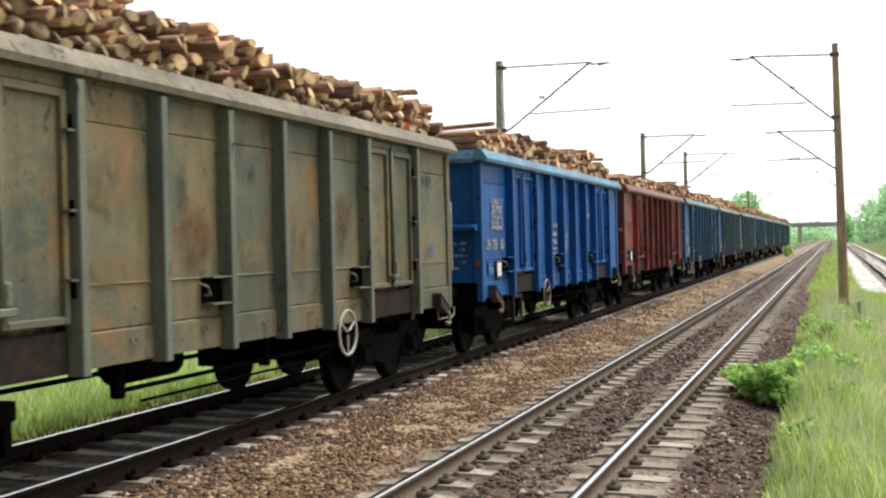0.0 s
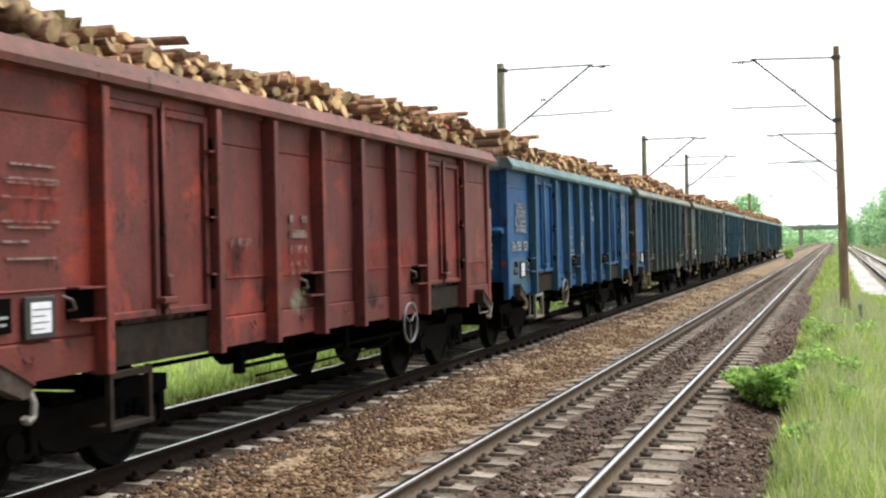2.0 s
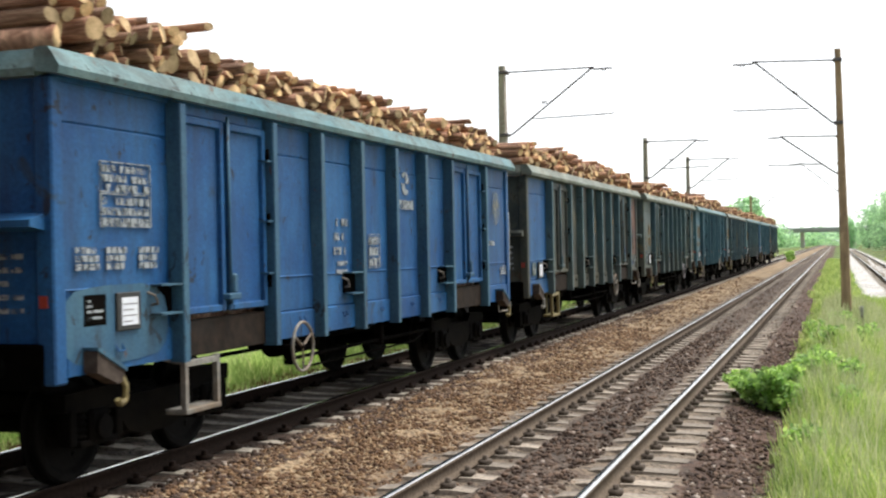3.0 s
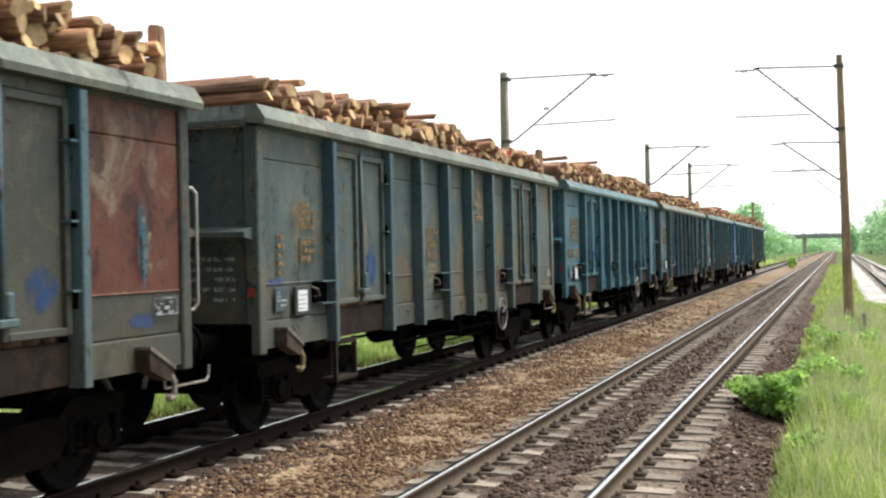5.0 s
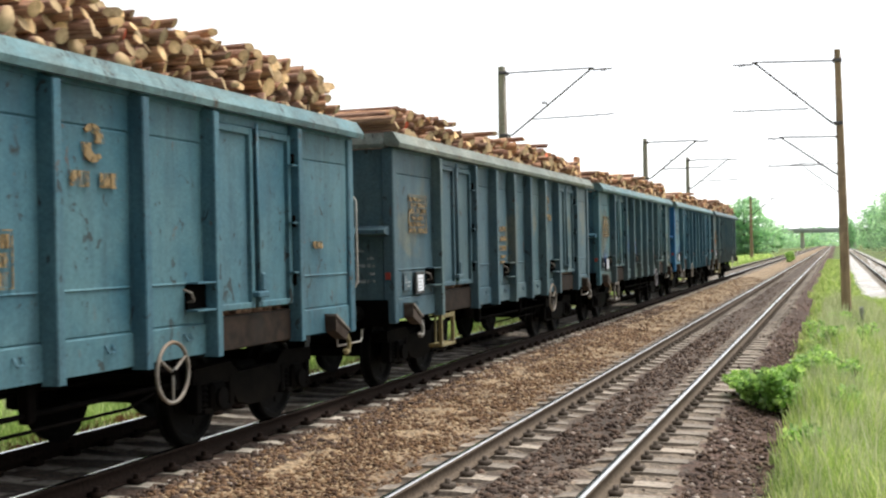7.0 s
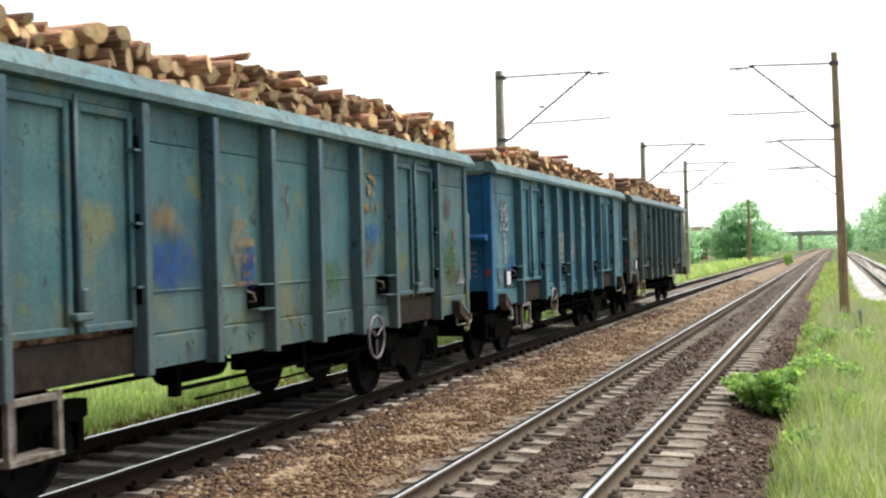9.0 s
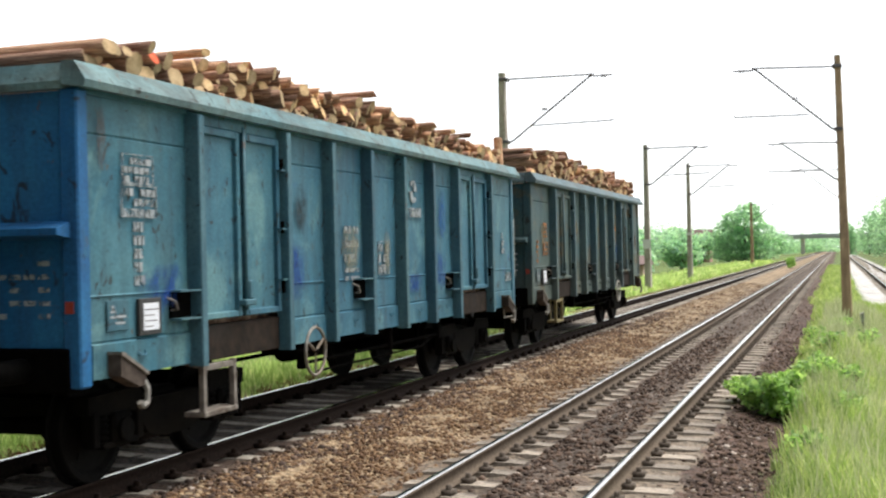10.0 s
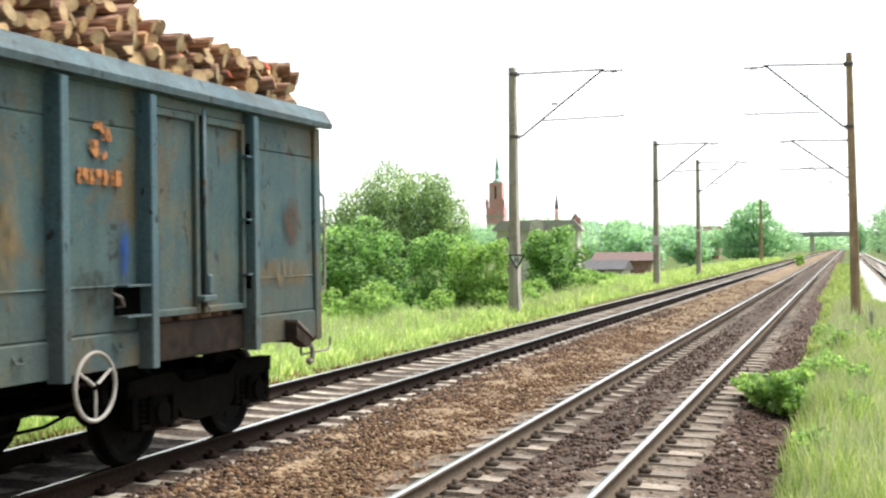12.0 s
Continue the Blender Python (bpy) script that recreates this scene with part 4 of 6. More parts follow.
        part("step_brace", pipe([(x - s * 0.03, 1.74, 0.90), (x - s * 0.38, 1.52, 1.0)], 0.022), step_m, step)
        part("step_back", box((x - s * 0.19, 1.98, 0.50), (x - s * 0.17, 2.03, 0.95)), step_m, step)
        part("rim", prism([(s * (SIDE - 0.05), ZR + 0.031), (s * (SIDE + 0.145), ZR + 0.005), (s * (SIDE + 0.16), ZR + 0.06), (s * (SIDE + 0.065), ZT), (s * (SIDE - 0.05), ZT)], 1, -0.09, BODY + 0.09), rim_m, wagon)
    for y, d in ((0.0, -1), (BODY, 1)):
        end_wall(wagon, y, d, END_PAINT.get(n, body_m) if d < 0 else body_m, rim_m, rng)
        part("rim", prism([(y - d * 0.05, ZR + 0.01), (y + d * 0.075, ZR + 0.005), (y + d * 0.088, ZR + 0.06), (y + d * 0.04, ZT - 0.003), (y - d * 0.05, ZT - 0.003)], 0, -SIDE + 0.06, SIDE - 0.06), rim_m, wagon)
    handwheel(wagon, 1, 8.40 if wheel_far else 3.93, M_WHITE if n in (0, 10) else M_TUBE if n in (2, 5, 8) else M_BARE)
    # waybill holder and data plate on the first bay
    fr = part("waybill_frame", box((SIDE + 0.02, 0.75, 1.24), (SIDE + 0.05, 1.09, 1.54), 0.006), M_BLACK, wagon, "black waybill frame")
    part("waybill", box((SIDE + 0.0505, 0.81, 1.28), (SIDE + 0.054, 1.04, 1.50)), M_PAPER, fr, "white paper waybill")
    bm = bmesh.new()
    for k in range(4):
        add_box(bm, (SIDE + 0.0525, 0.83, 1.305 + 0.046 * k), (SIDE + 0.0555, 0.95 + 0.02 * ((k * 3) % 5), 1.314 + 0.046 * k))
    tagged(part("lettering", bm, M_TUBE, fr, "grey lines of print"), kind="stuff")
    fp = part("data_plate", box((SIDE + 0.02, 0.33, 1.30), (SIDE + 0.03, 0.63, 1.54), 0.004), M_DARK if n in (2, 3, 8) else post_m, wagon, "small data plate")
    bm = bmesh.new()
    for z, w in ((1.35, 0.2), (1.40, 0.22), (1.44, 0.07), (1.48, 0.05)):
        add_box(bm, (SIDE + 0.029, 0.37, z), (SIDE + 0.032, 0.37 + w, z + 0.02))
    tagged(part("lettering", bm, M_MARK, fp, "worn pale lines of print"), kind="stuff")
    for k, (y, z, w, h, m) in enumerate(DAUBS.get(n, ())):
        paint_blob(wagon, y, z, w, h, m, 100 * n + k)
    if n in (3, 4, 5, 8, 9):
        bar_block(wagon, 1, 12.2, 1.50, 0.30, (0.028, 0.028, 0.028), M_MARK, rng, True, 0.5)
    for bay, kind in marks:
        y0, y1 = edges[bay] + 0.14, edges[bay + 1] - 0.1
        if kind == "table":
            bar_block(wagon, 1, 0.62, 2.54, 0.66, (0.055, 0.055, 0.055), mark_m, rng, True, 0.35)
            bar_block(wagon, 1, 0.62, 2.29, 0.66, (0.06, 0.06, 0.06), mark_m, rng, True, 0.35)
        elif kind == "lines":                # long thin ruled lines
            bm = bmesh.new()
            for k, (z, y, w) in enumerate(((2.46, 0.66, 0.5), (2.36, 0.58, 0.62), (2.33, 0.62, 0.58), (2.23, 0.56, 0.66), (2.06, 0.56, 0.64), (2.02, 0.6, 0.5), (1.92, 0.56, 0.3), (1.80, 0.6, 0.55))):
                add_box(bm, (SIDE + 0.010, y, z), (SIDE + 0.024, y + w, z + 0.018))
            tagged(part("lettering", bm, mark_m, wagon, "worn painted stencil marks"), kind="stuff")
        elif kind == "tall":                 # two narrow tables over a column of large signs
            bar_block(wagon, 1, 0.62, 2.68, 0.40, (0.055, 0.055, 0.055), mark_m, rng, True, 0.35)
            bar_block(wagon, 1, 0.60, 2.43, 0.46, (0.06, 0.06, 0.06), mark_m, rng, True, 0.35)
            bar_block(wagon, 1, 0.74, 2.16, 0.15, (0.08, 0.08, 0.08, 0.08, 0.08), mark_m, rng, False, 0.35)
        elif kind == "number":
            bar_block(wagon, 1, y0 + 0.38, 2.2, 0.42, (0.085, 0.085, 0.085, 0.05, 0.05), mark_m, rng, False, 0.9)
        elif kind == "low":                  # large signs beside each other
            for y, w in ((0.26, 0.30), (0.66, 0.28), (1.12, 0.30)):
                bar_block(wagon, 1, y, 1.90, w, (0.05, 0.05, 0.05), mark_m, rng, False, 0.25)
        elif kind == "plate":
            bar_block(wagon, 1, y0 + 0.3, 2.0, 0.32, (0.1, 0.1, 0.1), mark_m, rng, True, 0.3)
        elif kind == "small":
            bar_block(wagon, 1, y0 + 0.25, 1.95, 0.4, (0.08,), mark_m, rng)
        elif kind == "column":               # large signs one below the other
            bar_block(wagon, 1, 12.0, 2.2, 0.13, (0.10, 0.10, 0.10, 0.10), mark_m, rng, False, 0.25)
        elif kind == "tables":               # small tables beside each other
            bar_block(wagon, 1, 0.98, 2.42, 0.34, (0.05, 0.05, 0.05, 0.05), mark_m, rng, False, 0.5)
            bar_block(wagon, 1, 0.98, 2.02, 0.3, (0.05, 0.05, 0.05), mark_m, rng, True, 0.6)
            bar_block(wagon, 1, 0.42, 2.08, 0.14, (0.05, 0.05, 0.05, 0.05, 0.05), mark_m, rng, False, 0.8)
        elif kind == "emblem":
            swirl_mark(wagon, 1, (y0 + y1) / 2, 2.70, 0.15, mark_m)
            bar_block(wagon, 1, (y0 + y1) / 2 - 0.3, 2.48, 0.6, (0.12,), mark_m, rng)
    return wagon


END_PAINT = {8: P_TEAL, 9: paint("paint_end_ultramarine", (0.014, 0.11, 0.29), (0.03, 0.17, 0.36), rust_at=0.72, seed=41.0, patch=(0.05, 0.17, 0.26))}
FULL = ((0, "table"), (0, "low"), (3, "number"), (4, "plate"), (6, "emblem"), (8, "small"))
WORN = tuple((5, k) if k == "emblem" else (b, k) for b, k in FULL)
LIGHT = ((0, "table"), (3, "number"), (6, "emblem"))
RUN = [
    ("olive-grey open freight wagon with rust patches, full of logs", P_OLIVE, Q_OLIVE, P_OLIVER, M_MARKO, True, M_DARK, M_BARE, ()),
    ("bright blue open freight wagon with light blue rim, carrying logs", P_BLUE, P_BLUE, P_BLUER, M_MARK, False, M_SILL, M_YELLOW, FULL),
    ("oxide-red open freight wagon, full of logs", P_RED, P_RED, P_REDR, M_FAINT, True, M_SILL, M_BARE, ((0, "lines"), (3, "number"), (2, "small"))),
    ("worn blue open freight wagon with pale teal rim, carrying logs", P_BLUE2, Q_BLUE2, P_TEALR, M_MARK, False, M_BARE, M_YELLOW, WORN),
    ("dark grey-green open freight wagon with rusty ends, full of logs", P_DKGREY, Q_STEEL, P_GREYR, M_MARKO, True, M_YELLOW, M_BARE, ((6, "emblem"), (8, "column"))),
    ("grey-teal open freight wagon with flaking paint, full of logs", P_GREEN, Q_STEEL, P_GREYR, M_MARKO, True, M_SILL, M_YELLOW, ((0, "tables"), (3, "number"), (5, "emblem"))),
    ("teal-blue open freight wagon with yellow markings, full of logs", P_TEAL, P_TEAL, P_TEALR, M_MARKO, True, M_BRACKET, M_YELLOW, WORN),
    ("dull teal-grey weathered open freight wagon, full of logs", P_TEALW, P_TEALW, P_GREYR, M_MARKO, True, M_YELLOW, M_BARE, LIGHT),
    ("teal open freight wagon with green flaking paint, full of logs", P_TEALG, Q_STEEL, P_TEALR, M_MARKO, True, M_BRACKET, M_YELLOW, LIGHT + ((8, "column"),)),
    ("teal-blue open freight wagon with ultramarine patches, full of logs", P_TEALB, P_TEAL, P_TEALR, M_MARK, False, M_BRACKET, M_BARE, ((0, "tall"),) + WORN[2:5] + ((8, "column"),)),
    ("grey-blue last open freight wagon with orange stains, full of logs", P_LAST, Q_STEEL, P_STEELR, M_ORANGE, True, M_YELLOW, M_BARE, ((0, "tables"), (6, "emblem"))),
]
TRAIN = []
for i, (label, body_m, post_m, rim_m, mark_m, far, step_m, hook_m, marks) in enumerate(RUN):
    TRAIN.append(build_wagon(i, label, body_m, post_m, rim_m, mark_m, far, step_m, hook_m, 50 + i, marks))


# ---------------------------------------------------------------- log loads
def log_mesh(seed, bark, cut):
    """A log one metre thick across by one long along x, to be scaled: knobbly, slightly bent, with sawn ends."""
    rng = random.Random(seed)
    bm = bmesh.new()
    seg, rings = 10, []
    xs = (-0.5, -0.49, -0.2, 0.15, 0.49, 0.5)
    bend = rng.uniform(-0.12, 0.12)
    wob = [rng.uniform(0.90, 1.06) for _ in range(seg)]
    for j, x in enumerate(xs):
        taper = 1.0 + 0.09 * x + (-0.04 if j in (0, 5) else 0)
        ring = []
        for k in range(seg):
            a = k * math.tau / seg
            r = 0.5 * taper * wob[k] * rng.uniform(0.94, 1.05)
            ring.append(bm.verts.new((x + (0.012 * math.cos(a + seed) if j in (0, 1, 4, 5) else 0), r * math.cos(a) + bend * (0.25 - x * x), r * math.sin(a))))
        rings.append(ring)
    for A, B in zip(rings, rings[1:]):
        for k in range(seg):
            f = bm.faces.new((A[k], A[(k + 1) % seg], B[(k + 1) % seg], B[k]))
            f.smooth = True
    for ring in (rings[0][::-1], rings[-1]):
        f = bm.faces.new(ring)
        f.material_index = 1
    bmesh.ops.recalc_face_normals(bm, faces=bm.faces)
    me = bpy.data.meshes.new("log")
    bm.to_mesh(me)
    bm.free()
    me.materials.append(bark)
    me.materials.append(cut)
    return me


LOGS = [log_mesh(k, M_BARK if k % 3 else M_PEEL, M_CUT) for k in range(9)]
LOG_RED = log_mesh(20, M_BARK, M_CUTR)


def core_mesh():
    """The hidden lower layers of a load, as joined logs."""
    seg, vs, fs, k = 8, [], [], 0
    rng = np.random.default_rng(3)
    for j in range(10):
        for i in range(55):
            y, z = 0.22 + 0.224 * i + (0.11 if j % 2 else 0), 1.33 + 0.2 * j
            r = rng.uniform(0.095, 0.113)
            a = np.arange(seg) * math.tau / seg
            for x in (-1.25, 1.25):
                vs.append(np.stack([np.full(seg, x), y + r * np.cos(a), z + r * np.sin(a)], 1))
            b = k * 2 * seg
            fs += [(b + q, b + (q + 1) % seg, b + seg + (q + 1) % seg, b + seg + q) for q in range(seg)]
            fs += [(b + seg, b + seg + 1, b + seg + 2, b + seg + 3), (b + seg, b + seg + 3, b + seg + 4, b + seg + 5), (b + seg, b + seg + 5, b + seg + 6, b + seg + 7)]
            k += 1
    return np.concatenate(vs), fs


CORE_V, CORE_F = core_mesh()
CORE = None


def build_load(i, seed, stake, girth, high):
    global CORE
    load = empty("log_load")
    tagged(load, "stacked pine logs lying crosswise with sawn ends outward", "log load", "log loads in the wagons")
    if CORE is None:
        low = raw("log_core", CORE_V, CORE_F, M_BARK, load)
        CORE = low.data
    else:
        low = new("log_core", CORE)
        low.parent = load
    tagged(low, kind="stuff")
    rng = random.Random(seed)
    z0 = 3.24
    placed, spots = [], []
    cuts = sorted([0.2] + [2.5 * k + rng.uniform(-0.3, 0.3) for k in range(1, 5)] + [12.57])
    tops = [high + rng.uniform(-0.12, 0.10) for _ in cuts]
    thick = [rng.uniform(0.8, 1.1) * girth for _ in cuts]
    fails = 0
    while fails < 150 and len(placed) < 640:
        y = rng.uniform(0.25, 12.47)
        b = max(k for k, c in enumerate(cuts) if c <= y)
        r = 0.5 * thick[b] * rng.choice((0.085, 0.095, 0.11, 0.125, 0.14, 0.175))
        mid = (cuts[b] + cuts[min(b + 1, len(cuts) - 1)]) / 2
        top = ZT + tops[b] - 0.022 * (y - mid) ** 2 + 0.07 * noise.noise(Vector((y * 1.1, seed, 0)))
        edge = min(y - 0.15, 12.57 - y)
        top -= max(0, 0.16 - edge) * 0.8
        z = z0 + r
        for (yy, zz, rr) in placed:
            dy = abs(y - yy)
            if dy < (r + rr) * 0.96:
                z = max(z, zz + math.sqrt(((r + rr) * 0.98) ** 2 - dy * dy))
        if z + r > top:
            fails += 1
            continue
        fails = 0
        placed.append((y, z, r))
        me = LOG_RED if rng.random() < 0.013 else LOGS[rng.randrange(len(LOGS))]
        ln = rng.uniform(2.3, 2.55)
        end = 1.27 + rng.gauss(0, 0.055) + (0.12 if rng.random() < 0.05 else 0)
        end = min(end, 1.30 if z < ZT + 0.1 else 1.5)
        spots.append((me, pose(end - ln / 2, y, z, rng.uniform(0, 360), rng.uniform(-0.7, 0.7), rng.uniform(-1.3, 1.3)), (ln, 2 * r, 2 * r)))
    spare = max(0, len(spots) - 290)            # the deepest ones are joined
    if spare:
        vs, fs, mi, k = [], [], [], 0
        for me, m, sc in spots[:spare]:
            vs += [m @ Vector((v.co.x * sc[0], v.co.y * sc[1], v.co.z * sc[2])) for v in me.vertices]
            for p in me.polygons:
                if len(p.vertices) == 4:
                    fs.append([k + q for q in p.vertices])
                    mi.append(0)
                else:
                    q = [k + w for w in p.vertices]
                    for a in range(1, len(q) - 2, 2):
                        fs.append((q[0], q[a], q[a + 1], q[a + 2]))
                        mi.append(1)
            k += len(me.vertices)
        deep = raw("log_layer", [tuple(v) for v in vs], fs, [M_BARK, M_CUT], load, mi)
        tagged(deep, kind="stuff")
    for me, m, sc in spots[spare:]:
        o = new("log", me)
        o.parent = load
        o.matrix_basis = m @ Matrix.Diagonal((*sc, 1))
    for k in range(3):                          # thin loose poles on top
        b = rng.randrange(0, len(placed) - 30)
        y = rng.uniform(0.8, 11.9)
        near = [zz + rr for yy, zz, rr in placed if abs(yy - y) < 0.35]
        if near:
            o = new("log", LOGS[(k * 2) % 9])
            o.parent = load
            o.location, o.rotation_euler, o.scale = (0.3, y, max(near) + 0.04), (0, rng.uniform(-0.02, 0.02), rng.uniform(-0.5, 0.3)), (2.2, 0.08, 0.08)
    if stake:
        o = new("log", LOGS[0])
        o.parent = load
        o.location, o.rotation_euler, o.scale = (1.2, 12.60, 3.13), (0, math.pi / 2 - 0.02, 0), (1.45, 0.16, 0.16)
    return load


HIGH = (0.56, 0.49, 0.43, 0.46, 0.50, 0.42, 0.50, 0.44, 0.40, 0.40, 0.50)
LOADS = [build_load(i, 300 + i, i in (4, 5, 7, 8, 9), {1: 1.15, 4: 1.15, 8: 1.25, 5: 1.15, 9: 1.1, 10: 1.2}.get(i, 1.0), HIGH[i]) for i in range(len(RUN))]


# ---------------------------------------------------------------- ballast stones
def stone_material(name, stops):
    m, n, l, p = mat(name)
    geo = n.new("ShaderNodeNewGeometry")
    r = ramp(n, stops)
    l.new(geo.outputs["Random Per Island"], r.inputs[0])
    g = noisy(n, l, 60, 3)
    gr = ramp(n, [(0.3, (0.75,) * 3), (0.7, (1.15,) * 3)])
    l.new(g, gr.inputs[0])
    l.new(mixed(n, l, 1.0, r.outputs[0], gr.outputs[0], "MULTIPLY"), p.inputs["Base Color"])
    p.inputs["Roughness"].default_value = 0.95
    return m


def scatter_stones(name, label, spans, material, seed, smin, smax):
    """Loose stones as joined rough solids. spans: x range, y range, count."""
    rng = np.random.default_rng(seed)
    bm = bmesh.new()
    bmesh.ops.create_icosphere(bm, subdivisions=1, radius=1)
    base = np.array([v.co[:] for v in bm.verts])
    tri = np.array([[v.index for v in f.verts] for f in bm.faces])
    bm.free()
    vs, fs, k = [], [], 0
    for (x0, x1), (y0, y1), cnt in spans:
        x = rng.uniform(x0, x1, cnt)
        y = y0 + (y1 - y0) * rng.random(cnt) ** 1.7
        s = rng.uniform(smin, smax, cnt) * rng.choice([0.7, 1.0, 1.0, 1.5], cnt)
        z = level(x, y) + s * rng.uniform(-0.1, 0.45, cnt)
        a = rng.uniform(0, math.tau, cnt)
        shape = base[None] * rng.uniform(0.6, 1.25, (cnt, len(base), 1)) * (rng.uniform(0.7, 1.3, (cnt, 1, 3)) * (1, 1, 0.7))
        c, d = np.cos(a)[:, None], np.sin(a)[:, None]
        px = (shape[..., 0] * c - shape[..., 1] * d) * s[:, None] + x[:, None]
        py = (shape[..., 0] * d + shape[..., 1] * c) * s[:, None] + y[:, None]
        pz = shape[..., 2] * s[:, None] + z[:, None]
        vs.append(np.stack([px, py, pz], -1).reshape(-1, 3))
        fs.append((tri[None] + (k + np.arange(cnt))[:, None, None] * len(base)).reshape(-1, 3))
        k += cnt
    ob = raw(name, np.concatenate(vs), np.concatenate(fs), material)
    tagged(ob, label, "ballast", kind="stuff")


M_STONE = stone_material("ballast_brown", [(0, (0.046, 0.023, 0.012)), (0.4, (0.118, 0.062, 0.03)), (0.85, (0.20, 0.117, 0.057)), (1, (0.42, 0.32, 0.20))])
M_STONED = stone_material("ballast_dark", [(0, (0.03, 0.017, 0.012)), (0.6, (0.085, 0.052, 0.035)), (0.93, (0.155, 0.10, 0.07)), (1, (0.44, 0.38, 0.33))])
scatter_stones("ballast_stones", "loose brown ballast stones between the two tracks",
               [((-5.55, -3.95), (6.5, 30), 27000), ((-5.55, -3.95), (26, 75), 8000), ((-9.2, -8.0), (8, 60), 2500)], M_STONE, 11, 0.012, 0.026)
scatter_stones("dark_ballast_stones", "dark grimy ballast in and beside the running track",
               [((-5.7, -5.05), (6.5, 40), 5500), ((-3.05, -2.35), (7, 30), 4500), ((-4.0, -1.4), (7, 30), 500), ((-1.38, -0.5), (8, 30), 5500), ((-4.0, -0.7), (28, 70), 3500)], M_STONED, 12, 0.014, 0.03)


# ---------------------------------------------------------------- plants
def leaf_material(name, stops, through_col, share=0.35):
    m, n, l, p = mat(name)
    geo = n.new("ShaderNodeNewGeometry")
    r = ramp(n, stops)
    l.new(geo.outputs["Random Per Island"], r.inputs[0])
    big = ramp(n, [(0.35, (0.75, 0.78, 0.75)), (0.65, (1.15, 1.12, 1.1))])
    l.new(noisy(n, l, 0.9, 4), big.inputs[0])
    col = mixed(n, l, 1.0, r.outputs[0], big.outputs[0], "MULTIPLY")
    l.new(col, p.inputs["Base Color"])
    p.inputs["Roughness"].default_value = 0.6
    p.inputs["Specular IOR Level"].default_value = 0.25
    tr = n.new("ShaderNodeBsdfTranslucent")
    l.new(mixed(n, l, 1.0, col, through_col, "MULTIPLY"), tr.inputs["Color"])
    mx = n.new("ShaderNodeMixShader")
    mx.inputs[0].default_value = share
    l.new(p.outputs[0], mx.inputs[1])
    l.new(tr.outputs[0], mx.inputs[2])
    out = next(q for q in n if q.type == "OUTPUT_MATERIAL")
    l.new(mx.outputs[0], out.inputs["Surface"])
    return m


M_GRASS = leaf_material("grass_blades", [(0, (0.19, 0.285, 0.10)), (0.5, (0.37, 0.49, 0.20)), (0.85, (0.56, 0.64, 0.34)), (1, (0.665, 0.652, 0.546))], (1.5, 1.5, 0.8), 0.4)
M_GRASSL = leaf_material("meadow_blades", [(0, (0.22, 0.32, 0.11)), (0.5, (0.40, 0.54, 0.27)), (0.85, (0.59, 0.68, 0.42)), (1, (0.74, 0.72, 0.60))], (1.8, 1.8, 0.95), 0.45)
M_RUSTW = leaf_material("reddish_weeds", [(0, (0.16, 0.07, 0.045)), (0.6, (0.26, 0.12, 0.07)), (1, (0.2, 0.2, 0.06))], (1.3, 1.2, 0.9), 0.3)
M_LEAF = leaf_material("leaves_mid_green", [(0, (0.05, 0.11, 0.05)), (0.5, (0.23, 0.40, 0.17)), (1, (0.399, 0.567, 0.324))], (1.9, 1.9, 1.1), 0.47)
M_LEAFY = leaf_material("leaves_yellow_green", [(0, (0.095, 0.18, 0.06)), (0.5, (0.25, 0.40, 0.15)), (1, (0.43, 0.57, 0.28))], (1.9, 1.9, 1.1), 0.47)
M_LEAFB = leaf_material("leaves_dull_birch", [(0, (0.104, 0.166, 0.094)), (0.5, (0.251, 0.361, 0.223)), (1, (0.456, 0.571, 0.409))], (1.9, 1.9, 1.1), 0.47)
M_SEED = leaf_material("pale_seed_heads", [(0, (0.40, 0.45, 0.24)), (1, (0.66, 0.68, 0.46))], (1.2, 1.2, 1.0), 0.3)
# paled and blued: distance haze is mixed into the leaf colour
M_LEAFF = leaf_material("leaves_far_hazed", [(0, (0.199, 0.339, 0.285)), (0.5, (0.332, 0.509, 0.438)), (1, (0.499, 0.679, 0.613))], (1.9, 1.9, 1.1), 0.47)
M_TRUNK = surface("tree_bark", (0.06, 0.045, 0.03), (0.14, 0.11, 0.08), 12, 0.95, stretch=(1, 1, 0.2))


